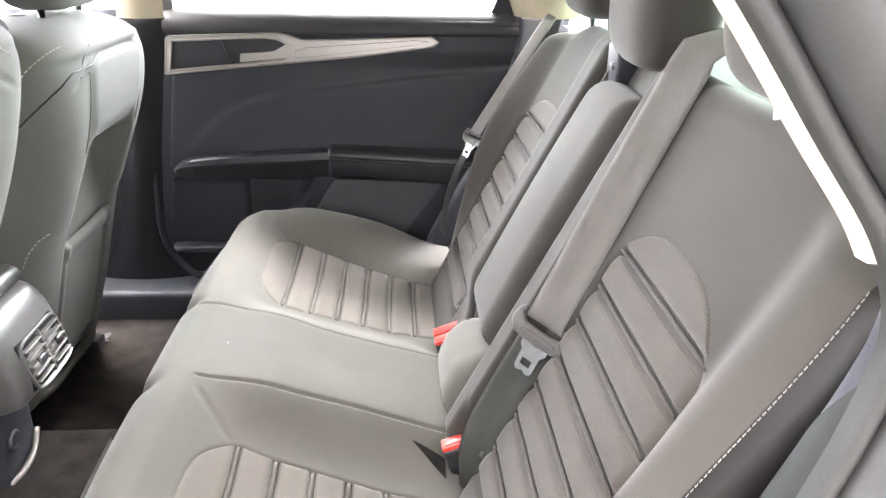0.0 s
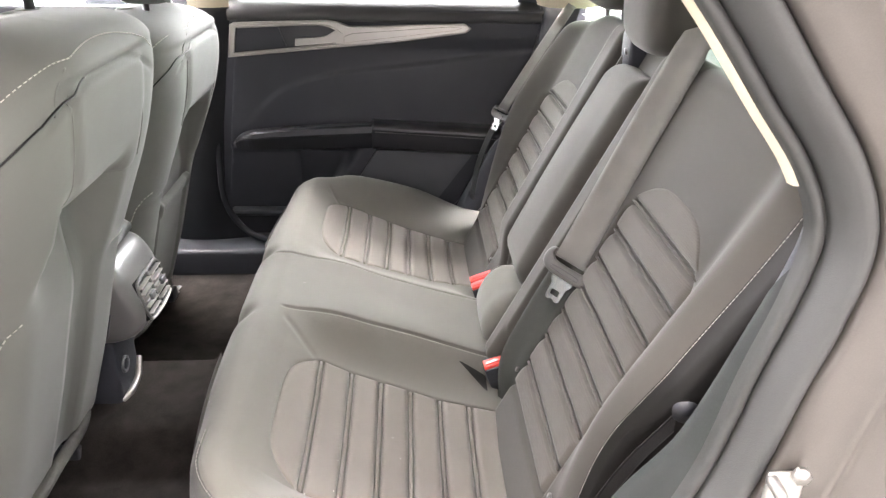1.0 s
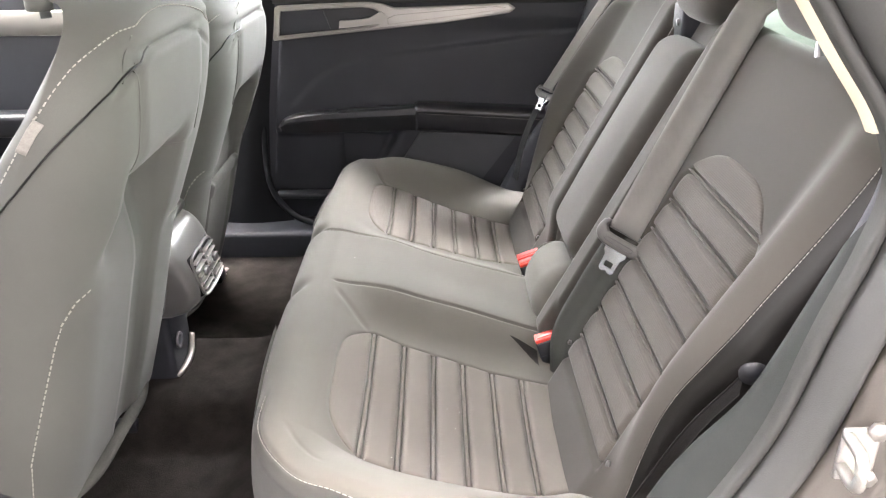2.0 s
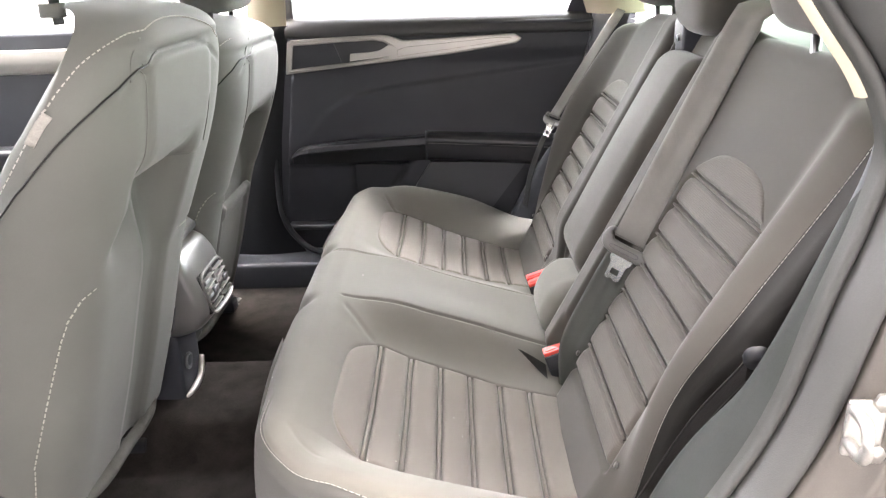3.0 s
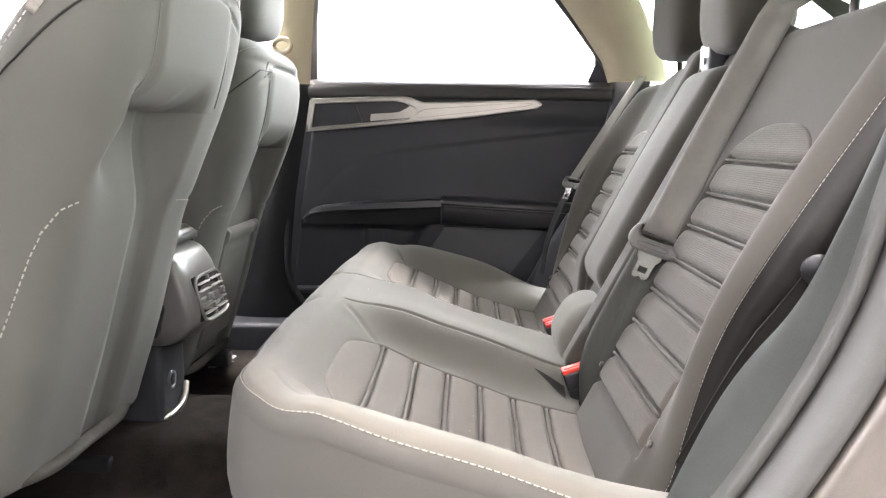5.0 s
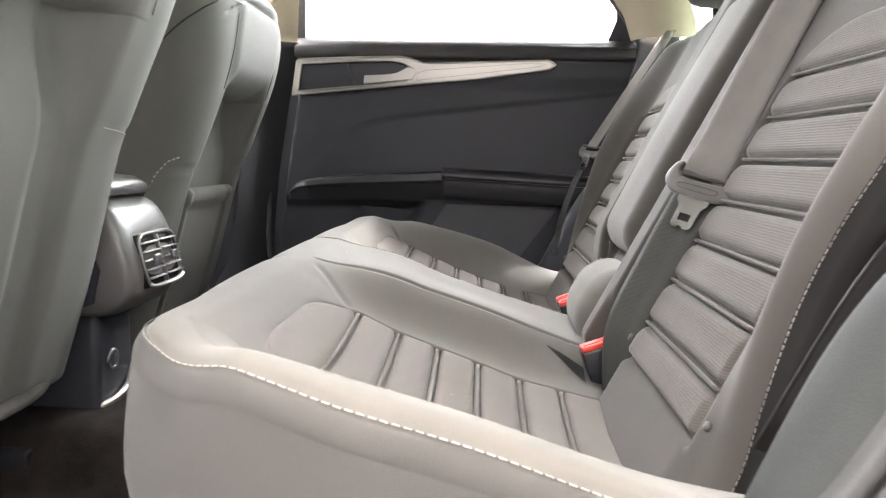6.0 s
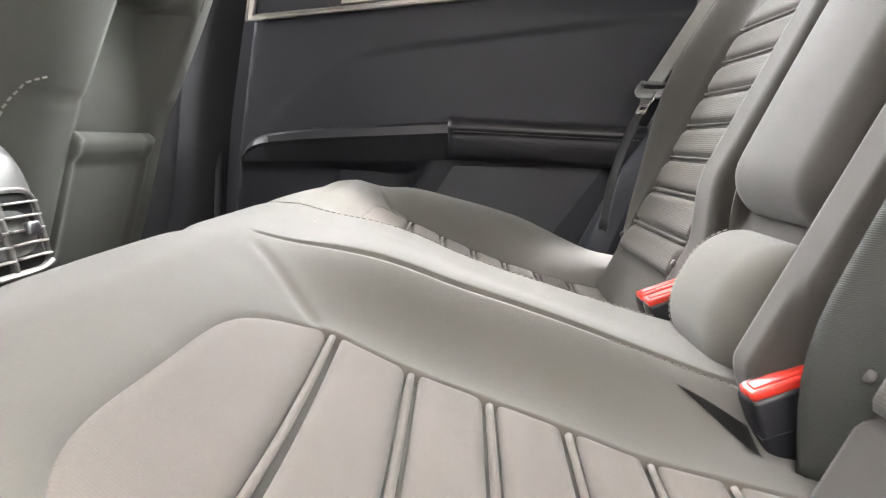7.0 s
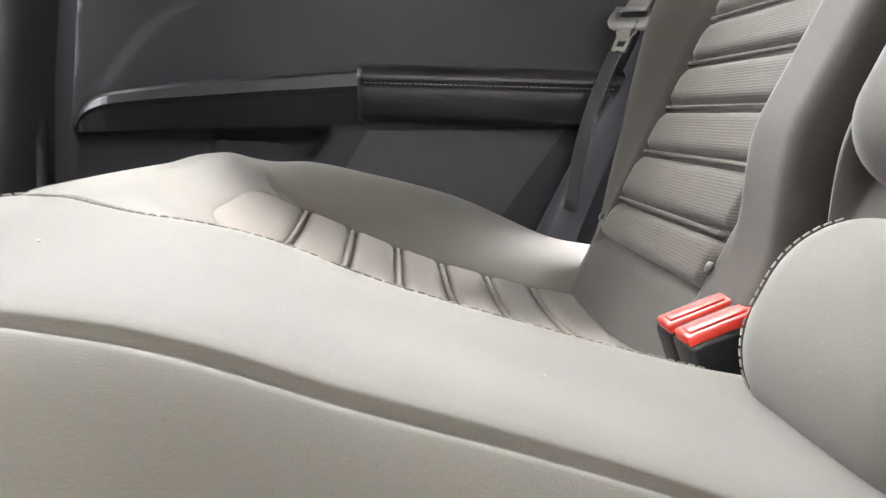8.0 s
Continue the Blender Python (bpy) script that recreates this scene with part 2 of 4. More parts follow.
def lerp_table(table, x):
    """Smooth look-up in rows of (x, value)."""
    xs = [a for a, _ in table]
    if x <= xs[0]:
        return table[0][1]
    if x >= xs[-1]:
        return table[-1][1]
    i = max(k for k in range(len(xs)) if xs[k] <= x)
    i = min(i, len(xs) - 2)
    t = (x - xs[i]) / (xs[i + 1] - xs[i])
    y0, y1 = table[i][1], table[i + 1][1]
    s = lambda j: 0.0 if j <= 0 or j >= len(xs) - 1 else (table[j + 1][1] - table[j - 1][1]) / (xs[j + 1] - xs[j - 1])
    m0, m1, h = s(i) if i else (y1 - y0) / (xs[1] - xs[0]), s(i + 1) if i + 1 < len(xs) - 1 else (y1 - y0) / (xs[i + 1] - xs[i]), xs[i + 1] - xs[i]
    return (2 * t**3 - 3 * t**2 + 1) * y0 + (t**3 - 2 * t**2 + t) * h * m0 + (3 * t**2 - 2 * t**3) * y1 + (t**3 - t**2) * h * m1


def step(a, b, x):
    t = min(max((x - a) / (b - a), 0.0), 1.0)
    return t * t * (3 - 2 * t)


def groove(d, w=0.004):
    return math.exp(-((d / w) ** 2))


# ---------------------------------------------------------------- ground and distance
def ground_sheet():
    rows = [[(x, y, -0.33) for x in (-900, -60, -8, 8, 60, 900)] for y in (-900, -60, -8, 8, 60, 900)]
    tagged(sheet("ground", rows, CONCRETE), "worn grey asphalt yard round the car", "ground", kind="structure")


def far_building(name, x0, x1, y, height, mat, count):
    b = thing(name, "pale low industrial building across the yard", "building", ((x0 + x1) / 2, y, -0.33))
    box("wall", (x0, y, -0.33), (x1, y + 12, height), mat, b, bevel=0)
    box("roof", (x0 - 0.4, y - 0.4, height), (x1 + 0.4, y + 12.4, height + 0.35), WALLING, b, bevel=0)
    w = (x1 - x0) / count
    for i in range(count):
        cx = x0 + (i + 0.5) * w
        win = box("window", (cx - w * 0.22, y - 0.06, height * 0.50), (cx + w * 0.22, y + 0.1, height * 0.56), WINDOWED, b, bevel=0)
    return b


ground_sheet()
far_building("low_building", -30, 26, 48, 4.2, WALLING, 9)
far_building("cladded_building", -48, -32, 44, 5.0, REDDISH, 4)
# Unseen wall, added to hold back light on the open door's side.
light_block = thing("wall_light_block", "unseen dark grey wall beside the car, added to block light", "wall", (0, -2.3, -0.33), kind="structure")
box("wall_face", (-22, -2.6, -0.33), (20, -2.3, 7.0), GREYWALL, light_block, bevel=0)

# ---------------------------------------------------------------- rear bench cushion
FRONT_ROLL = [(-0.40, 0.334), (-0.30, 0.334), (-0.27, 0.333), (-0.25, 0.331), (-0.17, 0.305), (-0.10, 0.274), (0.0, 0.242), (0.05, 0.228), (0.10, 0.217), (0.18, 0.205)]
WELL_IN = [(-0.23, 0.306), (-0.20, 0.294), (-0.177, 0.283), (-0.13, 0.263), (-0.086, 0.248), (-0.041, 0.233), (0.006, 0.217), (0.052, 0.207), (0.094, 0.199), (0.18, 0.192)]
WELL_OUT = [(-0.23, 0.308), (-0.20, 0.293), (-0.177, 0.279), (-0.131, 0.258), (-0.087, 0.239), (-0.041, 0.222), (0.005, 0.209), (0.049, 0.198), (0.095, 0.191), (0.18, 0.188)]
BOLSTER = [(-0.40, 0.335), (-0.28, 0.337), (-0.19, 0.335), (-0.117, 0.318), (-0.041, 0.298), (0.031, 0.274), (0.10, 0.254), (0.18, 0.240)]
LINES = [-0.176, -0.130, -0.085, -0.040, 0.006, 0.052]
INSERT_END, INSERT_FRONT, FRONT, SIDE = 0.097, -0.222, -0.325, 0.620


def insert_in(x):
    return lerp_table([(-0.20, 0.186), (-0.13, 0.196), (-0.04, 0.203), (0.05, 0.210), (0.10, 0.214)], x)


def insert_out(x):
    return lerp_table([(-0.20, 0.478), (-0.13, 0.482), (-0.04, 0.477), (0.05, 0.462), (0.10, 0.447)], x)


def front_edge(a):
    """The front of the cushion in plan: drawn back gently, then round the outer corner."""
    u = min(max((a - 0.46) / (SIDE - 0.46), 0.0), 1.0)
    return FRONT + 0.036 * max((a - 0.2) / 0.35, 0.0) ** 2 + 0.19 * (1 - (1 - u ** 2.2) ** (1 / 2.2)) + 0.008 * groove(a - 0.115, 0.02)


RIM_A = [SIDE - 0.42 * (1 - k / 400) ** 3 for k in range(401)]
RIM_X = [front_edge(a) for a in RIM_A]


def edge_room(x, a):
    """Distance in plan to the rim of the cushion, and how far that rim is its front."""
    df = max(x - front_edge(a), 0.0)
    da = max(float(np.interp(x, RIM_X, RIM_A)) - a, 0.0)
    if df < 1e-6 or da < 1e-6:
        return 0.0, (1.0 if da > df else 0.0) * (1 - step(0.36, 0.50, a))
    return df * da / math.hypot(df, da), da * da / (df * df + da * da) * (1 - step(0.36, 0.50, a))


def cushion_top(x, y):
    """The upholstery before its rim rolls over."""
    a = abs(y)
    ai, ao = insert_in(x), insert_out(x)
    hump = lerp_table(FRONT_ROLL, x) + 0.013 * step(-0.26, -0.12, x) * (1 - 0.2 * step(0.02, 0.12, x))
    hump += 0.010 * math.exp(-(((x + 0.06) / 0.11) ** 2) - ((y + 0.09) / 0.070) ** 2)
    zi, zo, zc = lerp_table(WELL_IN, x), lerp_table(WELL_OUT, x), lerp_table(BOLSTER, x)
    if a < ai:
        t = min(max((a - 0.088) / (ai - 0.088), 0.0), 1.0)
        z = hump + (zi - hump) * (0.85 * t * t * (3 - 2 * t) + 0.15 * t ** 1.3)
    elif a < ao:
        t = (a - ai) / (ao - ai)
        z = zi + (zo - zi) * t - 0.008 * math.sin(math.pi * t)
    else:
        t = min((a - ao) / (0.590 - ao), 1.0)
        zc -= 0.012 + 0.016 * step(-0.02, 0.12, x) if y > 0 else -0.002
        z = zo + (zc - zo) * math.sin(math.pi / 2 * t)
    roll = lerp_table(FRONT_ROLL, x) + 0.003 * step(0.36, 0.52, a)
    z = roll + (z - roll) * step(-0.262, -0.188, x)
    z -= (0.020 if y > 0 else 0.013) * math.exp(-(((x - 0.108) / 0.040) ** 2) - ((y - (0.158 if y > 0 else -0.152)) / (0.028 if y > 0 else 0.034)) ** 2)
    return z


def cushion_z(x, y):
    d, ahead = edge_room(x, abs(y))
    r = 0.030 + 0.014 * ahead
    u = max(1 - d / r, 0.0)
    return cushion_top(x, y) - (r + 0.012 * ahead) * (1 - math.sqrt(max(1 - u * u, 0.0)))


def seam_lines(x, y):
    """Depth of the sewn seams between the panels of the bench."""
    a, d = abs(y), 0.0
    d += groove(y - 0.102, 0.003) * step(-0.30, -0.28, x) * (1 - step(0.08, 0.10, x))
    d += groove(y + 0.100, 0.0022) * step(-0.25, -0.24, x) * (1 - step(0.10, 0.12, x))
    # folds that run from the seams to the corners of the inserts
    fold = (y + 0.13) + 1.15 * (x + 0.237)
    d += 0.55 * groove(fold / 1.52, 0.0050) * step(-0.243, -0.232, x) * (1 - step(-0.190, -0.180, x)) * (y < 0)
    fold = (y - 0.485) + 1.9 * (x + 0.212)
    d += 0.8 * groove(fold / 2.15, 0.0045) * step(-0.228, -0.216, x) * (1 - step(-0.190, -0.182, x)) * (y > 0.3)
    fold = (x + 0.232) - 0.9 * (a - 0.52) - 6.0 * (a - 0.52) ** 2
    d += 0.25 * groove(fold, 0.004) * step(0.475, 0.49, a) * (1 - step(0.53, 0.55, a)) * (y < 0)
    return d


def tuck(z):
    """How far the foot of the cushion draws in under its front."""
    return 0.10 * (max(0.235 - z, 0.0) / 0.185) ** 1.8


def corner_shape(w):
    """How far the front of an insert draws back towards its two corners."""
    return 0.046 * abs(w) ** 4.5


def in_insert(x, a):
    ai, ao = insert_in(x), insert_out(x)
    w = min(abs(2 * (a - ai) / (ao - ai) - 1), 1.0)
    return step(ai - 0.001, ai + 0.005, a) * (1 - step(ao - 0.005, ao + 0.001, a)) * step(-0.001, 0.006, x - INSERT_FRONT - corner_shape(w)) * (1 - step(INSERT_END - 0.006, INSERT_END, x))


def bench_cushion():
    bench = thing("bench_cushion", "grey cloth rear bench cushion with ribbed brown-grey inserts", "car seat", (0, 0, 0.05))
    side = [SIDE - 0.10 * (k / 70) ** 1.7 for k in range(70)]
    ys = [-a for a in side] + [-0.52 + 1.04 * k / 400 for k in range(401)] + side[::-1]
    rows = []
    for y in ys:
        a, x0, row = abs(y), front_edge(abs(y)), []
        for i in range(200):
            x = x0 + (0.18 - x0) * (i / 199) ** 1.5
            d, ahead = edge_room(x, a)
            z = cushion_z(x, y) - 0.0038 * seam_lines(x, y) - 0.007 * in_insert(x, a)
            z -= 0.0026 * groove(d - 0.0105 - 0.012 * ahead, 0.0028) * step(0.40, 0.44, a)
            z -= 0.012 * groove(a - 0.115, 0.014) * (1 - step(FRONT, -0.28, x))
            row.append(Vector((x, y, z)))
        rows.append(row)
    cover = sheet("cushion_cover", rows, FABRIC, bench)
    # The rim below the seam takes the same darkened side colour.
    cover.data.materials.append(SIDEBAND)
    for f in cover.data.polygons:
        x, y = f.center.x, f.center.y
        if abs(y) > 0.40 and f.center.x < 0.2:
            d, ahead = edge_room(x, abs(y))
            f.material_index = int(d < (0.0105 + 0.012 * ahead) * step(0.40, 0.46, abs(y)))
    rim = rows[0][::-1] + [r[0] for r in rows[1:-1]] + rows[-1]
    low = []
    for i, p in enumerate(rim):
        q = rim[min(i + 2, len(rim) - 1)] - rim[max(i - 2, 0)]
        out = Vector((q.y, -q.x, 0)).normalized() * -1
        fade = 0.45 + 0.55 * (1 - step(-0.15, 0.05, p.x))
        line = []
        for k in range(17):
            z = p.z + (0.05 - p.z) * k / 16
            line.append(p + out * (0.007 * math.sin(math.pi * min(k / 10, 1.0)) - tuck(z) * fade) + Vector((0, 0, z - p.z)))
        low.append(line)
    sheet("side_band", low, SIDEBAND, bench, "grey cloth side below the stitched edge, darkened against bright side light")
    for s in (-1, 1):
        edges = [INSERT_FRONT] + LINES + [INSERT_END]
        for i in range(len(edges) - 1):
            pad(bench, s, edges[i] + (0.0 if i == 0 else 0.0040), edges[i + 1] - (0.0040 if i < len(LINES) else 0.001), first=i == 0)
        for x in LINES:
            ai, ao = insert_in(x) + 0.004, insert_out(x) - 0.004
            line = [Vector((x, s * y, cushion_z(x, y * s) - 0.0022)) for y in [ai + (ao - ai) * k / 24 for k in range(25)]]
            tube("rib_welt", line, 0.0023, KNIT, bench, flat=0.8, sides=8)
        edge = []
        for k in range(150):
            u = k / 149
            a = 0.420 + (SIDE - 0.420) * (u / 0.45) ** 0.7 if u < 0.45 else SIDE
            x = front_edge(a) if u < 0.45 else front_edge(SIDE) + (0.150 - front_edge(SIDE)) * (u - 0.45) / 0.55
            nxt = front_edge(a + 0.001) - front_edge(a - 0.001) if a < SIDE - 0.001 else 1.0
            out = Vector((-0.002, nxt if a < SIDE - 0.001 else 1.0, 0)).normalized()
            inset = 0.0085 + 0.012 * out.x ** 2 * (1 - step(0.36, 0.50, a))
            x, a = x - out.x * inset, a - out.y * inset
            edge.append(Vector((x, s * a, cushion_z(x, a * s) + 0.0006)))
        stitches("edge_stitching", edge, bench, gap=0.0072, long=0.0050, radius=0.00048)
    seam = [Vector((x, 0.097, cushion_z(x, 0.097) + 0.0008)) for x in [-0.285 + 0.365 * k / 50 for k in range(51)]]
    stitches("hump_stitching", seam, bench, gap=0.006, long=0.0042, radius=0.00045)
    seam = [Vector((x, -0.106, cushion_z(x, -0.106) + 0.0008)) for x in [0.0 + 0.095 * k / 20 for k in range(21)]]
    stitches("hump_stitching", seam, bench, gap=0.006, long=0.0042, radius=0.00045)
    # Flat black sheet on the cushion paints the dark gap at the buckle.
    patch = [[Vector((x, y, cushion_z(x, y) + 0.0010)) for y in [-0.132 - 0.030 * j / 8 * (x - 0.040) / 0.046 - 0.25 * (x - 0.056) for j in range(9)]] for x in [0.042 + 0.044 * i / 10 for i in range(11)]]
    sheet("buckle_gap_shade", patch, DARKSIDE, bench, "flat black patch for the shade of the gap beside the buckle")
    return bench


def pad(bench, side, x0, x1, first=False):
    """One padded channel of an insert, between two ribs; the first has a rounded front."""
    rows, n, m = [], 18, 64
    for i in range(n + 1):
        u = 0.5 - 0.5 * math.cos(math.pi * i / n)
        row = []
        for j in range(m + 1):
            w = math.sin(math.pi / 2 * math.sin(math.pi * (j / m - 0.5)))
            xf = x0 + corner_shape(w) if first else x0
            x = xf + (x1 - xf) * u
            ai, ao = insert_in(x), insert_out(x)
            a = (ai + ao) / 2 + (ao - ai) / 2 * w
            d = min(u * (x1 - xf), (1 - u) * (x1 - xf), (1 - abs(w)) * (ao - ai) / 2)
            t = min(d / 0.0095, 1.0)
            h = -0.0062 + 0.0078 * math.sqrt(max(1 - (1 - t) ** 2, 0))
            row.append(Vector((x, side * a, cushion_z(x, a * side) + h)))
        rows.append(row)
    sheet("rib", rows, KNIT, bench)


# ---------------------------------------------------------------- rear backrests
LEAN_BACK, NORM = Vector((0.454, 0, 0.891)), Vector((-0.891, 0, 0.454))
BACK_LINES = [0.288, 0.335, 0.378, 0.421, 0.464, 0.507, 0.551]
BI0, BI1, BTOP, BLOW = 0.208, 0.468, 0.598, 0.248
BULGE = [(0.19, -0.010), (0.25, -0.008), (0.30, 0.006), (0.35, 0.020), (0.40, 0.032), (0.45, 0.040), (0.50, 0.042), (0.60, 0.034), (0.72, 0.018)]
FLANK = [(0.19, 0.532), (0.25, 0.535), (0.35, 0.541), (0.40, 0.556), (0.45, 0.580), (0.50, 0.595), (0.65, 0.595), (0.735, 0.56)]


def back_x(z):
    return 0.126 + 0.51 * (z - 0.26)


def back_off(y, z):
    """How far the padding stands off the flat of the backrest."""
    a = abs(y)
    o = lerp_table(BULGE, z) * step(0.459, 0.520, a)
    inner = (0.138, 0.162) if y < 0 else (0.188, 0.206)
    o += 0.030 * (1 - step(inner[0], inner[1], a)) * step(0.088, 0.100, a) * (step(0.20, 0.24, z) if y < 0 else step(0.27, 0.36, z))
    if y < 0:
        o -= 0.040 * (1 - step(0.25, 0.30, z)) * step(0.125, 0.15, a) * (1 - step(0.190, 0.212, a))
    return o


def back_point(y, z, out):
    a = abs(y)
    if a > 0.45:
        y = math.copysign(0.45 + (a - 0.45) * (lerp_table(FLANK, z) - 0.45) / 0.105, y)
    return Vector((back_x(z), y, z)) + NORM * out


def backrest(name, y0, y1, label):
    ob = thing(name, label, "car seat", (0.12, (y0 + y1) / 2, 0.2))
    rows, n = [], max(int((y1 - y0) / 0.0035), 20)
    for i in range(n + 1):
        y = y0 + (y1 - y0) * i / n
        e = min(y - y0, y1 - y)
        r = 0.05 if abs(y) > 0.5 else 0.02
        t = min(e / r, 1.0)
        drop = (0.036 if r > 0.03 else r) * (1 - math.sqrt(1 - (1 - t) ** 2))
        row, a = [], abs(y)
        top = 0.735 - 0.06 * step(0.38, 0.60, a)
        for k in range(130):
            z = 0.19 + (top - 0.19) * k / 129
            inside = step(BI0 - 0.005, BI0, a) * (1 - step(BI1, BI1 + 0.005, a)) * step(BLOW - 0.005, BLOW, z) * (1 - step(BTOP - 0.014, BTOP - 0.006, z + 0.05 * min(abs((a - (BI0 + BI1) / 2) / ((BI1 - BI0) / 2)), 1) ** 3))
            o = back_off(y, z) - 0.007 * inside - drop
            o -= 0.003 * groove(a - 0.546, 0.003)
            u = max((z - (top - 0.03)) / 0.03, 0)
            o -= 0.03 * (1 - math.sqrt(max(1 - u * u, 0)))
            row.append(back_point(y, z, o))
        for k in range(1, 9):
            w = k / 8
            row.append(back_point(y, top + 0.004 * math.sin(w * math.pi), -0.03 - drop * (1 - w) - 0.09 * w))
        row.append(back_point(y, 0.22, -0.11))
        rows.append(row)
    rows = [[p + NORM * -0.10 for p in rows[0]], [p + NORM * -0.05 for p in rows[0]]] + rows + [[p + NORM * -0.05 for p in rows[-1]], [p + NORM * -0.10 for p in rows[-1]]]
    k = 6
    lo, hi = (k if y0 < -0.5 else 0), (len(rows) - k if y1 > 0.5 else len(rows))
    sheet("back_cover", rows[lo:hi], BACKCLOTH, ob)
    # Shade between bolster and trim is put into this near-black colour.
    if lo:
        sheet("bolster_side", rows[:lo + 1], DARKSIDE, ob, "bolster side cloth, near-black for the shade of the gap")
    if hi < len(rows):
        sheet("bolster_side", rows[hi - 1:], DARKSIDE, ob, "bolster side cloth, near-black for the shade of the gap")
    return ob


def back_inserts(ob, side):
    edges = [BLOW] + BACK_LINES + [BTOP]
    for i in range(len(edges) - 1):
        z0, z1 = edges[i] + 0.0038, edges[i + 1] - (0.0038 if i < len(edges) - 2 else 0)
        rows, n, m = [], 14, 40
        for p in range(n + 1):
            u = p / n
            top = i == len(edges) - 2
            row = []
            for q in range(m + 1):
                w = math.sin(math.pi * (q / m - 0.5)) if top else 2 * q / m - 1
                y = (BI0 + BI1) / 2 + (BI1 - BI0) / 2 * w
                zt = z1 - 0.050 * abs(w) ** 3 if top else z1
                z = z0 + (zt - z0) * u
                d = min(u * (zt - z0), (1 - u) * (z1 - z0) * (1 - 0.75 * abs(w) ** 6), (1 - abs(w)) * (BI1 - BI0) / 2) * 1.12
                t = min(d / 0.0095, 1.0)
                row.append(back_point(side * y, z, back_off(y, z) - 0.0062 + 0.0084 * math.sqrt(max(1 - (1 - t) ** 2, 0))))
            rows.append(row)
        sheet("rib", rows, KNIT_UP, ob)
    for z in BACK_LINES:
        line = [back_point(side * y, z, back_off(y, z) - 0.0018) for y in [BI0 + 0.004 + (BI1 - BI0 - 0.008) * k / 20 for k in range(21)]]
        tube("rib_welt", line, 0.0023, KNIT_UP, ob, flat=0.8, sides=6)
    edge = [back_point(side * 0.5425, z, back_off(0.54, z) - 0.036 * (1 - math.sqrt(1 - 0.75 ** 2)) + 0.0006) for z in [0.235 + 0.43 * k / 70 for k in range(71)]]
    stitches("bolster_stitching", edge, ob, gap=0.0050, long=0.0035, radius=0.00036)
    for y in (0.203, 0.490):
        p = back_point(side * y, 0.266, back_off(y, 0.266) + 0.001)
        tube("trim_stud", [p, p + NORM * 0.003], 0.004, MOULD, ob, sides=12)


def cushion_block(name, y0, y1, z0, z1, base, high, ob, mat, rad=0.03, label=""):
    """A stuffed block on the backrest, between two heights."""
    rows, n, m = [], 48, 48
    ease = lambda k, c: 0.5 - 0.5 * math.cos(math.pi * k / c)
    for i in range(n + 1):
        z = z0 + (z1 - z0) * ease(i, n)
        ez = 1 - min(min(z - z0, z1 - z) / rad, 1.0)
        cut = rad * (1 - math.sqrt(max(1 - ez * ez, 0)))
        row = []
        for j in range(m + 1):
            y = y0 + cut + (y1 - y0 - 2 * cut) * ease(j, m)
            ey = 1 - min(min(y - y0, y1 - y) / rad, 1.0)
            swell = math.sin(math.pi * (y - y0) / (y1 - y0)) * math.sin(math.pi * (z - z0) / (z1 - z0))
            row.append(back_point(y, z, base + high * math.sqrt(max(1 - ez * ez - ey * ey, 0)) + 0.008 * swell))
        rows.append(row)
    for j in (m - 11,) if name == "lumbar_roll" else ():
        line = [rows[i][j] + NORM * 0.0006 for i in range(9, n - 8)]
        tube("end_seam", line, 0.00035, SIDEBAND, ob, sides=6)
        stitches("end_stitching", [p + NORM * 0.0012 for p in line], ob, gap=0.0055, long=0.004, radius=0.0005)
    return sheet(name, rows, mat, ob, label)


# ---------------------------------------------------------------- head restraints
def headrest(name, y, z, x, wide, tall, deep, mat, label):
    ob = thing(name, label, "headrest", (x, y, z), "rear head restraints")
    rows = []
    for i in range(25):
        w = math.pi * i / 24
        ring = []
        for k in range(36):
            a = 2 * math.pi * k / 36
            c, s = math.cos(a), math.sin(a)
            e = lambda q, p: math.copysign(abs(q) ** p, q)
            r = math.sin(w) ** 0.45
            ring.append(Vector((x + deep / 2 * r * e(c, 0.6), y + wide / 2 * r * e(s, 0.5), z + tall / 2 - tall / 2 * e(math.cos(w), 0.6))))
        rows.append(ring)
    sheet("head_pad", rows, mat, ob, close=True)
    for d in (-0.07, 0.07):
        tube("post", [Vector((x, y + d * wide / 0.26, z + 0.03)), Vector((x + 0.01, y + d * wide / 0.26, z - 0.13))], 0.006, CHROME, ob)
    return ob


bench_cushion()
right = backrest("split_backrest", 0.126, 0.555, "grey cloth backrest of the narrow seat with ribbed insert")
back_inserts(right, 1)
left = backrest("wide_backrest", -0.555, 0.104, "grey cloth backrest of the wide seat with folded centre armrest")
back_inserts(left, -1)
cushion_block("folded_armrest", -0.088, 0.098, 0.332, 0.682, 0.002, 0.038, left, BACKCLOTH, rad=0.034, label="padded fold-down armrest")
cushion_block("lumbar_roll", -0.082, 0.098, 0.215, 0.319, -0.004, 0.038, left, FABRIC, rad=0.045)
box("latch_recess", (0.325, 0.055, 0.675), (0.365, 0.112, 0.735), BLACK, left, bevel=0.006)
tube("latch_pin", [Vector((0.322, 0.075, 0.705)), Vector((0.335, 0.075, 0.708))], 0.006, CHROME, left)
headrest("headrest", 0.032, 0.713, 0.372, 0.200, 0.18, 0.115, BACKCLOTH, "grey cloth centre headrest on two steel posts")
headrest("headrest", 0.385, 0.740, 0.380, 0.24, 0.19, 0.12, BACKCLOTH, "grey cloth outer headrest above the backrest")
headrest("headrest", -0.375, 0.748, 0.372, 0.22, 0.19, 0.12, BACKCLOTH, "grey cloth outer headrest above the backrest")


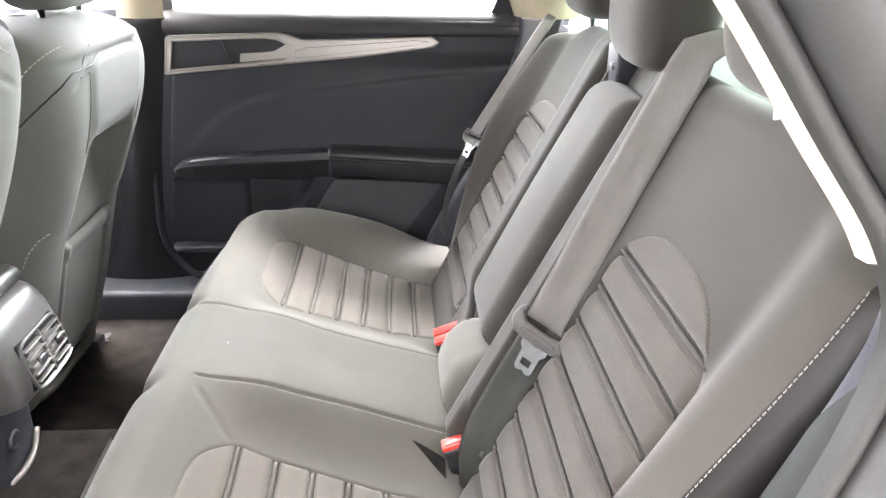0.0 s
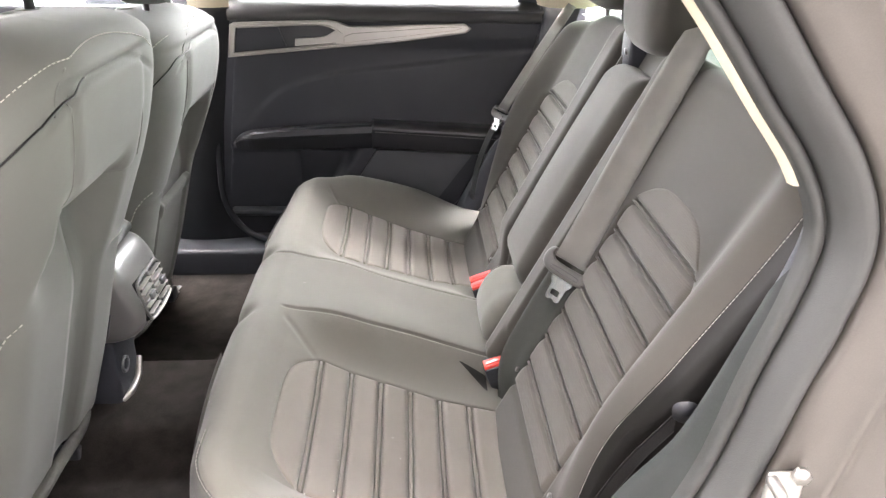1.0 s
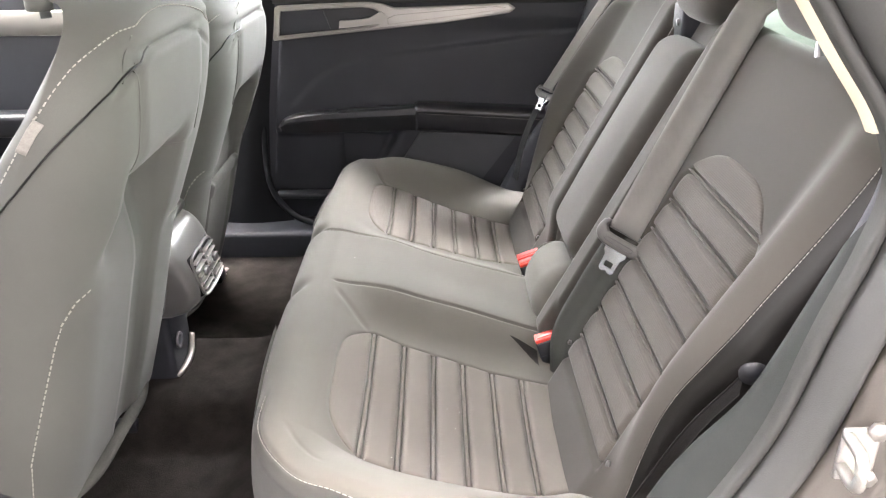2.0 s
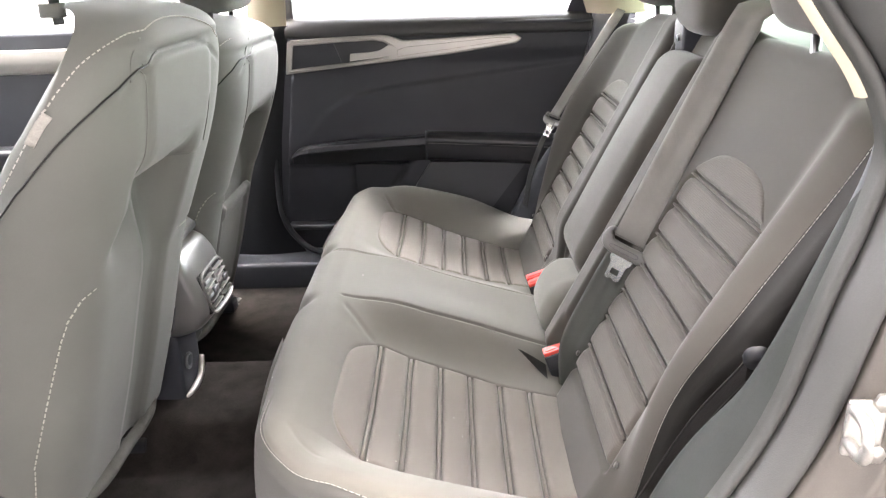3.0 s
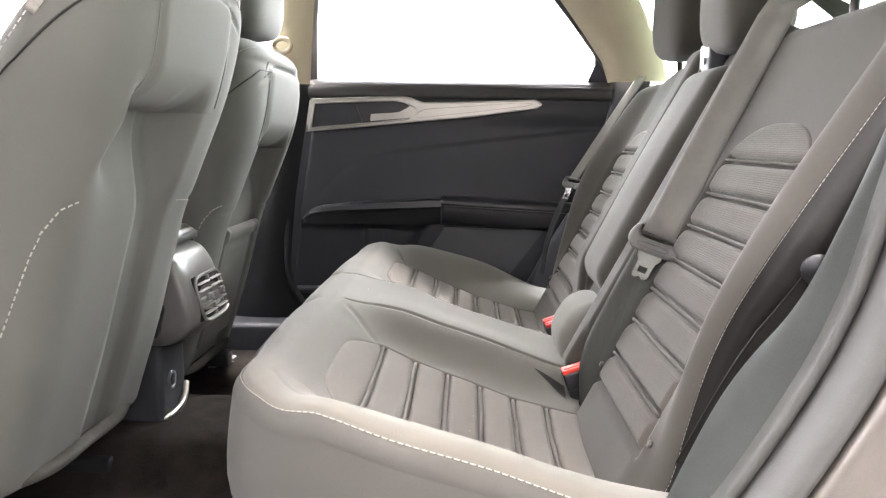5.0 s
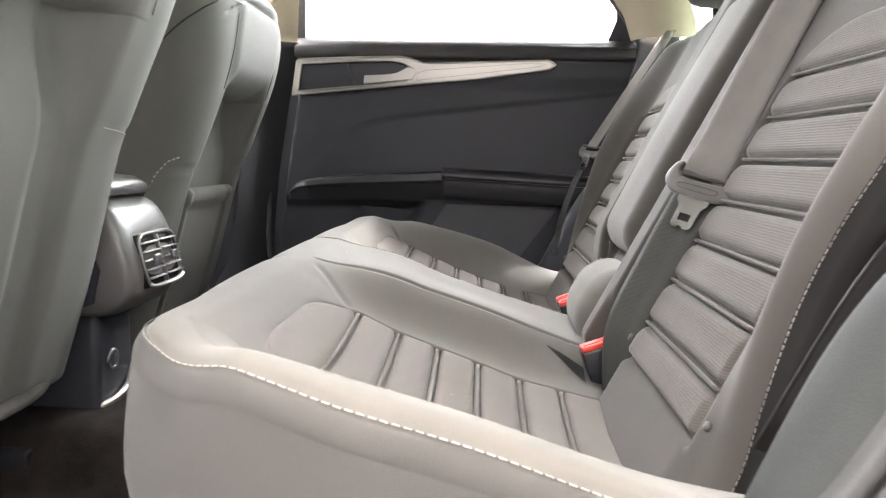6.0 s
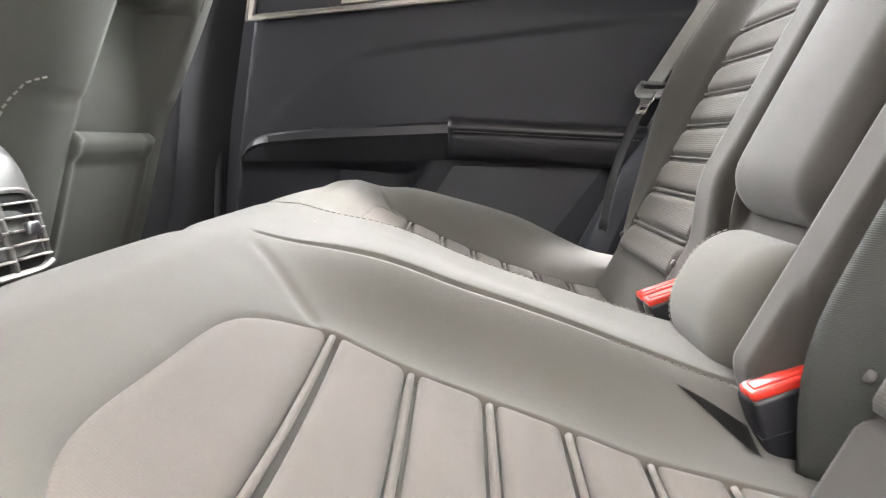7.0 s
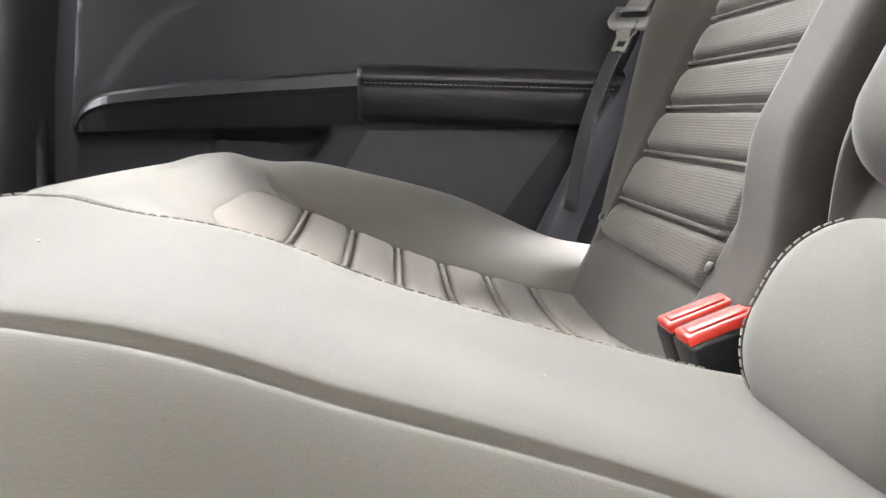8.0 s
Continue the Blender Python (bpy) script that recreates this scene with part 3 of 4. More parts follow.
# ---------------------------------------------------------------- buckles and belts
def buckle(place, double=False, yaw=0.0):
    ob = thing("belt_buckle", "black seat belt buckle with red release button" if not double else "pair of black belt buckles with red buttons", "belt buckle", place, "seat belt buckles")
    turn = Euler((0, radians(-20), radians(yaw))).to_matrix()
    for k in range(2 if double else 1):
        c = Vector(place) + turn @ Vector((0, -0.029 * k, 0))
        lo, hi = Vector((-0.025, -0.014, -0.050)), Vector((0.025, 0.014, 0.018))
        m = c + turn @ ((lo + hi) / 2)
        box("body", m - (hi - lo) / 2, m + (hi - lo) / 2, GLOSS, ob, bevel=0.004, turn=turn)
        t = c + turn @ Vector((0.0, -0.002, 0.0205))
        button = box("button", t - Vector((0.0235, 0.0105, 0.004)), t + Vector((0.0235, 0.0105, 0.003)), RED, ob, "red release button", bevel=0.002, turn=turn)
        t = c + turn @ Vector((-0.001, -0.003, 0.0238))
        box("press_face", t - Vector((0.019, 0.0055, 0.001)), t + Vector((0.019, 0.0055, 0.0012)), RED, button, bevel=0.001, turn=turn)
        t = c + turn @ Vector((0.0, 0.0, -0.008))
        box("body_seam", t - Vector((0.0254, 0.0144, 0.0006)), t + Vector((0.0254, 0.0144, 0.0006)), BLACK, ob, bevel=0, turn=turn)
        t = c + turn @ Vector((0.0, 0.0108, 0.0190))
        box("slot", t - Vector((0.02, 0.002, 0.003)), t + Vector((0.02, 0.002, 0.003)), BLACK, ob, bevel=0, turn=turn)
    return ob


def tongue(ob, at, d, w, size=1.0):
    """A steel tongue with its black moulded loop, hanging on a belt that runs along d with its width along w."""
    d, w = Vector(d).normalized(), Vector(w).normalized()
    w = (w - d * w.dot(d)).normalized()
    n = d.cross(w)
    prof = [(-0.019, -0.010), (-0.018, -0.022), (-0.013, -0.028), (-0.012, -0.048), (-0.009, -0.051), (-0.003, -0.0515), (-0.001, -0.049), (0.003, -0.049), (0.005, -0.0515), (0.010, -0.051), (0.013, -0.048), (0.013, -0.028), (0.018, -0.022), (0.019, -0.010)]
    hole = [(-0.006, -0.035), (-0.006, -0.043), (0.007, -0.043), (0.007, -0.035)]
    bm = bmesh.new()
    for lay in (0.0045, 0.0015):
        out = [bm.verts.new(Vector(at) + w * a * size + d * b * size + n * lay) for a, b in prof]
        inn = [bm.verts.new(Vector(at) + w * a * size + d * b * size + n * lay) for a, b in hole]
        edges = [bm.edges.new((r[i], r[(i + 1) % len(r)])) for r in (out, inn) for i in range(len(r))]
        bmesh.ops.triangle_fill(bm, edges=edges, use_beauty=True)
        if lay > 0.004:
            first = (out, inn)
    for r0, r1 in zip(first, (out, inn)):
        for i in range(len(r0)):
            k = (i + 1) % len(r0)
            bm.faces.new((r0[i], r0[k], r1[k], r1[i]))
    bmesh.ops.recalc_face_normals(bm, faces=bm.faces)
    plate = put_bm("steel_tongue", bm, TONGUE, ob, "bright steel tongue", smooth=False)
    # the moulded grip: a flat rounded U round the webbing, closed by a bar behind it
    at = Vector(at) + n * 0.0030
    path = glide([at + (w * a + d * b) * size for a, b in ((-0.029, 0.0175), (-0.0345, 0.013), (-0.0355, 0.005), (-0.032, -0.003), (-0.024, -0.0065), (0.0, -0.0075), (0.024, -0.0065), (0.032, -0.003), (0.0355, 0.005), (0.0345, 0.013), (0.029, 0.0175))], 60)
    rows = []
    for i, p in enumerate(path):
        t = (path[min(i + 1, 59)] - path[max(i - 1, 0)]).normalized()
        side = t.cross(n)
        u = abs(i / 59 - 0.5) * 2
        half = size * (0.0098 - 0.0050 * step(0.45, 0.80, u)) * max(1 - u ** 14, 0.15) ** 0.5
        rows.append([p + side * half * math.cos(a) + n * 0.0050 * size * math.copysign(abs(math.sin(a)) ** 0.7, math.sin(a)) for a in [2 * math.pi * k / 16 for k in range(16)]])
    sheet("grip", rows, MOULD, plate, "grey moulded grip", close=True, caps=True)
    back = [at + w * 0.030 * size * u + d * 0.0110 * size - n * 0.0065 for u in [k / 6 - 1 for k in range(13)]]
    tube("back_bar", back, 0.0034 * size, MOULD, plate, sides=8, up=n)
    slot = [at + n * 0.0049 * size + w * 0.024 * size * math.copysign(abs(math.cos(a)) ** 0.5, math.cos(a)) + d * (0.0030 * size * math.copysign(abs(math.sin(a)) ** 0.5, math.sin(a)) - 0.0072 * size) for a in [2 * math.pi * k / 32 for k in range(34)]]
    tube("grip_mark", slot, 0.0004 * size, GLOSS, plate, sides=6, up=n)


buckle((0.110, -0.142, 0.226), yaw=2)
buckle((0.112, 0.170, 0.226), double=True, yaw=2)

centre_belt = thing("seat_belt", "dark grey centre seat belt hanging down the backrest with steel tongue", "seat belt", (0.12, -0.22, 0.26))
upper = [Vector((0.46, -0.125, 0.748)), Vector((0.405, -0.132, 0.776))] + glide([(0.359, -0.142, 0.758), (0.288, -0.166, 0.624), (0.198, -0.190, 0.445)], 16)
strap("shoulder_webbing", upper, lambda t: (-0.72, 0.66, 0.16), 0.050, WEB, centre_belt, pleat=0.0012)
strap("lap_webbing", glide([(0.196, -0.192, 0.432), (0.156, -0.190, 0.35), (0.122, -0.192, 0.27), (0.121, -0.192, 0.19)], 16), lambda t: (-0.74 + 0.2 * t, 0.60, 0.14), 0.050, WEBGREEN, centre_belt, "lower webbing, grey-green darkened for shade", pleat=0.002)
tongue(centre_belt, (0.197, -0.193, 0.434), (0.43, 0.16, 0.88), (-0.66, 0.72, 0.18), 1.04)

side_belt = thing("seat_belt", "grey outer seat belt with steel tongue beside the far door", "seat belt", (0.12, 0.57, 0.26))
strap("shoulder_webbing", glide([(0.332, 0.580, 0.722), (0.255, 0.574, 0.600), (0.183, 0.567, 0.484)], 12), lambda t: (-0.24, 0.95, 0.16), 0.044, WEB, side_belt)
strap("lap_webbing", glide([(0.181, 0.568, 0.474), (0.152, 0.572, 0.41), (0.130, 0.575, 0.34), (0.118, 0.578, 0.26)], 14), lambda t: (0.30, -0.95, 0.10), 0.030, WEBDARK, side_belt, "lower webbing, near-black for shade")
tongue(side_belt, (0.180, 0.566, 0.476), (0.45, 0.20, 0.87), (0.60, -0.78, 0.10), 0.82)

near_belt = thing("seat_belt", "outer seat belt tucked between bolster and side trim, near-black for shade", "seat belt", (0.15, -0.575, 0.25))
# Near-black webbing stands in for the shade inside the gap.
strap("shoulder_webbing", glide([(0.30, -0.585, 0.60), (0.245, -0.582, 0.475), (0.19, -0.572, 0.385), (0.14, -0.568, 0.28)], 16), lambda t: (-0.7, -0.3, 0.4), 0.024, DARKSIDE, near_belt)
tube("belt_stop", [Vector((0.238, -0.575, 0.470)), Vector((0.234, -0.592, 0.465))], 0.014, GLOSS, near_belt, sides=16)


# ---------------------------------------------------------------- front seats
CREST = [(0.12, -0.592), (0.17, -0.576), (0.25, -0.551), (0.35, -0.524), (0.41, -0.507), (0.45, -0.490), (0.50, -0.470), (0.55, -0.451), (0.60, -0.436), (0.65, -0.427), (0.69, -0.424), (0.715, -0.430), (0.732, -0.444), (0.745, -0.472), (0.752, -0.515)]
WAIST = [(0.12, 0.232), (0.25, 0.232), (0.42, 0.228), (0.50, 0.228), (0.60, 0.232), (0.66, 0.236), (0.70, 0.230), (0.725, 0.212), (0.742, 0.170), (0.752, 0.09)]
SHOULDER = [(0.12, 0.232), (0.25, 0.232), (0.42, 0.228), (0.50, 0.228), (0.60, 0.232), (0.65, 0.226), (0.68, 0.210), (0.71, 0.178), (0.735, 0.125), (0.752, 0.06)]
TAPER = [(0.12, 1.0), (0.58, 1.0), (0.66, 0.93), (0.70, 0.80), (0.73, 0.60), (0.752, 0.35)]
CURL = [(0.12, 0.105), (0.45, 0.105), (0.60, 0.080), (0.66, 0.062), (0.72, 0.045), (0.752, 0.030)]
DEPTH = [(0.12, 0.10), (0.45, 0.09), (0.60, 0.05), (0.66, 0.03), (0.72, 0.02), (0.752, 0.01)]
PADW = 0.120


def front_seat(side, pocket, cy, dx, dz):
    ob = thing("front_seat", "grey cloth front seat seen from behind" + (" with map pocket" if pocket else ", white stitching on its flank"), "car seat", (-0.7, cy, 0.05), "front seats")

    def relief(y, z):
        """Raised strips, recessed middle and overhanging upper pad of the rear face."""
        a = abs(y)
        outer = y * side > 0 and not pocket
        e = abs(y - (0.0 if pocket else -0.034))
        brow = step(0.42, 0.54, z)
        mid = 1 - (step(0.088 - 0.070 * (1 - brow), 0.108 + 0.060 * (1 - brow), e) if outer else step(0.080, 0.110, e))
        deep = (0.004 if outer else 0.014) + 0.046 * step(0.40, 0.54, z)
        roll = 0.0 if z < 0.547 else math.sqrt(max(1 - ((0.597 - z) / 0.050) ** 2, 0.0)) if z < 0.597 else 1.0
        o = -mid * deep * (1 - roll)
        wide = PADW - 0.010 * (1 - step(0.56, 0.64, z))
        o += (1 - step(wide - 0.014, wide, a)) * 0.005 * roll * (1 - step(0.686, 0.699, z))
        o -= 0.0050 * groove(z - 0.697 + 1.0 * max(a - 0.06, 0) ** 1.5, 0.0030) * (1 - step(0.15, 0.18, a))
        o += 0.007 * step(0.697, 0.712, z)
        o -= 0.0025 * groove(z - 0.428, 0.0025) * step(0.095, 0.105, a) * (not outer)
        return o

    def half(y, z):
        """Half the width of the back: broad towards the console, with a falling shoulder towards the door."""
        return lerp_table(WAIST, z) + 0.012 if y * side < 0 else lerp_table(SHOULDER, z)

    def at(y, z, out=0.0):
        """A point on the rear face, y from the middle of the seat."""
        hw = half(y, z)
        flat = hw - 0.114
        u = min(max((abs(y) - flat) / (hw - flat), 0.0), 1.0)
        fall = lerp_table(CURL, z) * (1 - math.sqrt(max(1 - u ** 2.2, 0.0)))
        return Vector((lerp_table(CREST, z) + relief(y, z) * (1 - u * u) - fall + out + dx, cy + y, z + dz))

    def flank(x, z, out=0.0006):
        """A point on the rounded side towards the door, x from the seat's own origin."""
        hw = half(-1, z)
        f = (lerp_table(CREST, z) - x) / lerp_table(CURL, z)
        if f > 0.97:
            return Vector((x + dx, cy - hw - out * 1.4, z + dz))
        u = (1 - (1 - max(f, 0.0)) ** 2) ** (1 / 2.2)
        return at(-(hw - 0.114 + 0.114 * u), z, out) - Vector((0, out * 0.8, 0))

    zs = [0.12 + 0.42 * k / 60 for k in range(60)] + [0.54 + 0.02 * k / 20 for k in range(20)] + [0.56 + 0.192 * k / 60 for k in range(61)]
    rows = []
    for z in zs:
        wl, wr = half(-1, z), half(1, z)
        ws = [math.sin(math.pi / 2 * (0.35 * w + 0.65 * math.sin(math.pi / 2 * w))) for w in [k / 50 - 1 for k in range(101)]]
        ring = [at(w * (wr if w > 0 else wl), z) for w in ws]
        xm = lerp_table(CREST, z) - lerp_table(CURL, z) + dx
        deep, thin = lerp_table(DEPTH, z), lerp_table(TAPER, z)
        for k in range(1, 16):
            c = math.cos(math.pi * k / 16)
            ring.append(Vector((xm - deep * math.sin(math.pi * k / 16) ** 0.5, cy + c * (wr if c > 0 else wl) * (thin if 1 < k < 15 else (1 + thin) / 2), z + dz)))
        rows.append(ring)
    sheet("seat_back", rows, SHELL, ob, close=True, caps=True)
    for s in (-1, 1):
        if s > 0 and not pocket:
            strip = [at(s * (0.100 + 0.075 * k / 12), 0.4295 - 0.006 * (k / 12), 0.0008) for k in range(13)]
            stitches("side_stitching", strip, ob, gap=0.006, long=0.0042)
        line = [at(s * (PADW - 0.002), 0.690 - 0.135 * k / 20, 0.0003) for k in range(21)]
        tube("pad_seam", line, 0.0010, SHELL, ob, sides=6)
    if pocket:
        rows = []
        for i in range(29):
            u = i / 28
            z = 0.165 + 0.232 * u
            hem = 0.005 * step(0.852, 0.866, u) - 0.005 * groove(u - 0.850, 0.010)
            rows.append([at(0.108 * w, z, 0.010 * (1 - abs(w) ** 8) * (1 - 0.4 * u) + (hem + 0.006) * (1 - abs(w) ** 12) - (0.010 if i == 28 else 0)) for w in [k / 20 - 1 for k in range(41)]])
        sheet("map_pocket", rows, SHELL, ob, "cloth map pocket with a rolled hem")
    # seams on the flank, top rim stitching and tag
    def over(points, n=10):
        """A line drawn on the flank through points in x and z."""
        line = []
        for (x0, z0), (x1, z1) in zip(points, points[1:]):
            line += [flank(x0 + (x1 - x0) * k / n, z0 + (z1 - z0) * k / n, 0.0009) for k in range(n)]
        return line

    seam = [at(-(0.06 + 0.045 * k / 16), 0.697 - 1.0 * (0.045 * k / 16) ** 1.5, 0.0010) for k in range(17)]
    tube("flank_seam", seam + over([(-0.4265, 0.685), (-0.434, 0.671), (-0.450, 0.654), (-0.480, 0.626), (-0.530, 0.576), (-0.60, 0.500), (-0.66, 0.43)]), 0.0013, DARKSIDE, ob, sides=6)
    rim = [at(-y, z, 0.0012) for y, z in [(-0.17 + 0.255 * k / 30, 0.731 - 1.9 * abs(-0.17 + 0.255 * k / 30) ** 2.2) for k in range(31)]]
    stitches("rim_stitching", rim + over([(-0.442, 0.7215), (-0.450, 0.711), (-0.461, 0.697), (-0.474, 0.678), (-0.490, 0.654), (-0.510, 0.624), (-0.535, 0.590), (-0.57, 0.545)]), ob, gap=0.008, long=0.005, radius=0.0008)
    link = glide([at(-0.105, 0.716, 0.001), at(-0.135, 0.697, 0.001), at(-0.147, 0.674, 0.001)], 16)
    tube("link_seam", link, 0.0010, SHELL, ob, sides=6)
    low = over([(-0.500, 0.447), (-0.512, 0.440), (-0.528, 0.418), (-0.540, 0.392), (-0.566, 0.32), (-0.594, 0.24), (-0.612, 0.16)])
    stitches("flank_stitching", low, ob, gap=0.008, long=0.005, radius=0.0009)
    if not pocket:
        line = over([(-0.504, 0.632), (-0.482, 0.664)], 8)
        strap("cloth_tag", [p + Vector((0.001, -0.002, -0.004)) for p in line], lambda t: (0.6, 0.3, -0.6), 0.010, TAG, ob, "small pale woven tag")
    box("seat_base", (-1.08 + dx, cy - 0.22, 0.15), (-0.66 + dx, cy + 0.22, 0.27 + dz), SHELL, ob, bevel=0.04, seg=4)
    hem = glide([(-0.690 + dx, cy - 0.222, 0.158 + dz), (-0.640 + dx, cy - 0.205, 0.135 + dz), (-0.594 + dx, cy - 0.11, 0.122 + dz), (-0.590 + dx, cy, 0.120 + dz), (-0.594 + dx, cy + 0.11, 0.122 + dz), (-0.640 + dx, cy + 0.205, 0.135 + dz)], 48)
    tube("carpet_flap", hem, 0.010, FLAP, ob, "grey felt hem below the seat back", sides=14, flat=0.8)
    tube("recliner_cover", [Vector((-0.672 + dx, cy + side * 0.205, 0.165 + dz)), Vector((-0.672 + dx, cy + side * 0.240, 0.165 + dz))], 0.062, GLOSS, ob, sides=28)
    for d in (-0.17, 0.17):
        rail = box("seat_rail", (-1.05, cy + d - 0.02, 0.050), (-0.60, cy + d + 0.02, 0.078), GLOSS, ob, bevel=0.004)
        box("rail_foot", (-0.70, cy + d - 0.012, 0.07), (-0.665, cy + d + 0.012, 0.17), GLOSS, ob, bevel=0.003)
    for d in (-0.07, 0.07):
        tube("post_collar", [Vector((-0.535 + dx, cy + d, 0.738 + dz)), Vector((-0.535 + dx, cy + d, 0.753 + dz))], 0.014, SHELL, ob, sides=18)
    head = headrest("headrest", cy, (0.758 if pocket else 0.86) + dz, (-0.500 if pocket else -0.54) + dx, 0.26, 0.19, 0.115, SHELL, "grey cloth front headrest on two chrome posts")
    head["group"] = "front head restraints"
    return ob


front_seat(-1, False, -0.290, 0.035, 0.052)
front_seat(1, True, 0.288, 0.0, 0.0)


# ---------------------------------------------------------------- centre console
def console():
    ob = thing("centre_console", "satin grey centre console end with twin air vents", "console", (-0.6, 0.014, 0.1))
    cy = 0.006
    prof = [(0.235, -0.530, 0.060), (0.25, -0.500, 0.070), (0.28, -0.482, 0.078), (0.34, -0.496, 0.082), (0.372, -0.511, 0.080), (0.389, -0.53, 0.074), (0.395, -0.56, 0.064)]
    rows = []
    for z, x, h in [(lambda t: (t, lerp_table([(p[0], p[1]) for p in prof], t), lerp_table([(p[0], p[2]) for p in prof], t)))(0.235 + 0.160 * k / 24) for k in range(25)]:
        ring = []
        for k in range(40):
            a = math.pi * (k / 39 - 0.5)
            c, s = math.cos(a), math.sin(a)
            ring.append(Vector((x - 0.03 + 0.03 * abs(c) ** 0.5, cy + h * math.copysign(abs(s) ** 0.5, s), z)))
        ring = [Vector((-0.95, cy - h, z))] + ring + [Vector((-0.95, cy + h, z))]
        rows.append(ring)
    sheet("housing", rows, CONSOLE, ob, close=True, caps=True)
    lid = []
    for i in range(15):
        x = -0.95 + 0.420 * (i / 14) ** 0.6
        end = max((x + 0.56) / 0.030, 0.0)
        h, top = 0.078 - 0.012 * end ** 2, 0.423 - 0.010 * end ** 2
        lid.append([Vector((x, cy + h * math.copysign(abs(math.cos(a)) ** 0.4, math.cos(a)), 0.399 + (top - 0.399) * max(math.sin(a), 0.0) ** 0.6 - 0.003 * max(-math.sin(a), 0.0))) for a in [2 * math.pi * k / 40 for k in range(40)]])
    sheet("lid", lid, CONSOLE, ob, "padded grey armrest lid", close=True, caps=True)
    for s in (-1, 1):
        y = cy + s * 0.0835
        rim = [Vector((x, y, z)) for x, z in ((-0.94, 0.375), (-0.60, 0.372), (-0.548, 0.350), (-0.532, 0.300), (-0.545, 0.255), (-0.60, 0.238), (-0.94, 0.238))]
        put("side_panel", rim + [p - Vector((0, s * 0.010, 0)) for p in rim], [tuple(range(7))[::s], tuple(range(7, 14))[::-s]] + [(i, (i + 1) % 7, 7 + (i + 1) % 7, 7 + i) for i in range(7)], BLACK, ob, "black side panel", smooth=False)
    turn = Euler((0, radians(-14), 0)).to_matrix()
    mid = Vector((-0.489, cy, 0.309))
    vent = box("air_vent", mid + Vector((-0.012, -0.058, -0.037)), mid + Vector((0.0015, 0.058, 0.037)), VOID, ob, "twin air vent with black slats", turn=turn, bevel=0.006)
    frame_line = [mid + turn @ Vector((0.004, 0.057 * math.copysign(abs(math.cos(a)) ** 0.35, math.cos(a)), 0.036 * math.copysign(abs(math.sin(a)) ** 0.35, math.sin(a)))) for a in [2 * math.pi * k / 48 for k in range(50)]]
    tube("vent_frame", frame_line, 0.0026, CONSOLE, vent, sides=8, up=(1, 0, 0))
    box("vent_divider", mid + Vector((0.0, -0.003, -0.034)), mid + Vector((0.007, 0.003, 0.034)), CONSOLE, vent, turn=turn, bevel=0.002)
    for s in (-1, 1):
        for k in range(5):
            c = mid + turn @ Vector((0.006, s * 0.0290, -0.024 + 0.012 * k))
            box("slat", c - Vector((0.0040, 0.0245, 0.0009)), c + Vector((0.0040, 0.0245, 0.0009)), STEEL, vent, turn=turn @ Euler((0, radians(8), 0)).to_matrix(), bevel=0.0005)
        c = mid + turn @ Vector((0.012, s * 0.0290, 0.0))
        box("vent_tab", c - Vector((0.003, 0.009, 0.006)), c + Vector((0.003, 0.009, 0.006)), CHROME, vent, turn=turn, bevel=0.002)
    lip = [mid + turn @ Vector((0.006, 0.056 * w, -0.0375 + 0.006 * abs(w) ** 4)) for w in [k / 12 - 1 for k in range(25)]]
    tube("bright_lip", lip, 0.0024, SILVER, vent, "pale lower lip", sides=8)
    # lower foot with power socket
    box("console_foot", (-0.95, cy - 0.052, 0.05), (-0.553, cy + 0.052, 0.25), BLACK, ob, bevel=0.012, seg=3)
    ring = [Vector((-0.551, cy + 0.013 * math.cos(a) - 0.015, 0.165 + 0.013 * math.sin(a))) for a in [2 * math.pi * k / 24 for k in range(26)]]
    tube("socket_ring", ring, 0.003, CHROME, ob, sides=8, up=(1, 0, 0))
    box("socket_cap", (-0.556, cy - 0.026, 0.154), (-0.549, cy - 0.004, 0.176), BLACK, ob, bevel=0.003)
    line = glide([(-0.556, cy - 0.045, 0.105), (-0.548, cy - 0.02, 0.108), (-0.546, cy + 0.02, 0.118), (-0.552, cy + 0.05, 0.14)], 16)
    tube("pale_edge", line, 0.006, SILVER, ob, sides=8)
    return ob


console()


# ---------------------------------------------------------------- far rear door
def door_y(x):
    return 0.682 - 0.05 * x


def outline(name, points, depth, mat, parent, label="", inner=None, bevel=0.0015, dy=0.0):
    """A plate on the door cut to an outline in x and z, standing depth metres proud; inner is a hole."""
    bm = bmesh.new()
    loops = [points] + ([inner] if inner else [])
    made = []
    for lay in (dy - depth, dy):
        rings = [[bm.verts.new((x, door_y(x) + lay, z)) for x, z in l] for l in loops]
        if lay < dy or not depth:
            edges = [bm.edges.new((r[i], r[(i + 1) % len(r)])) for r in rings for i in range(len(r))]
            bmesh.ops.triangle_fill(bm, edges=edges, use_beauty=True)
        made.append(rings)
    for r0, r1 in zip(*made):
        for i in range(len(r0)):
            k = (i + 1) % len(r0)
            bm.faces.new((r0[i], r0[k], r1[k], r1[i]))
    bmesh.ops.recalc_face_normals(bm, faces=bm.faces)
    return put_bm(name, bm, mat, parent, label, smooth=False)


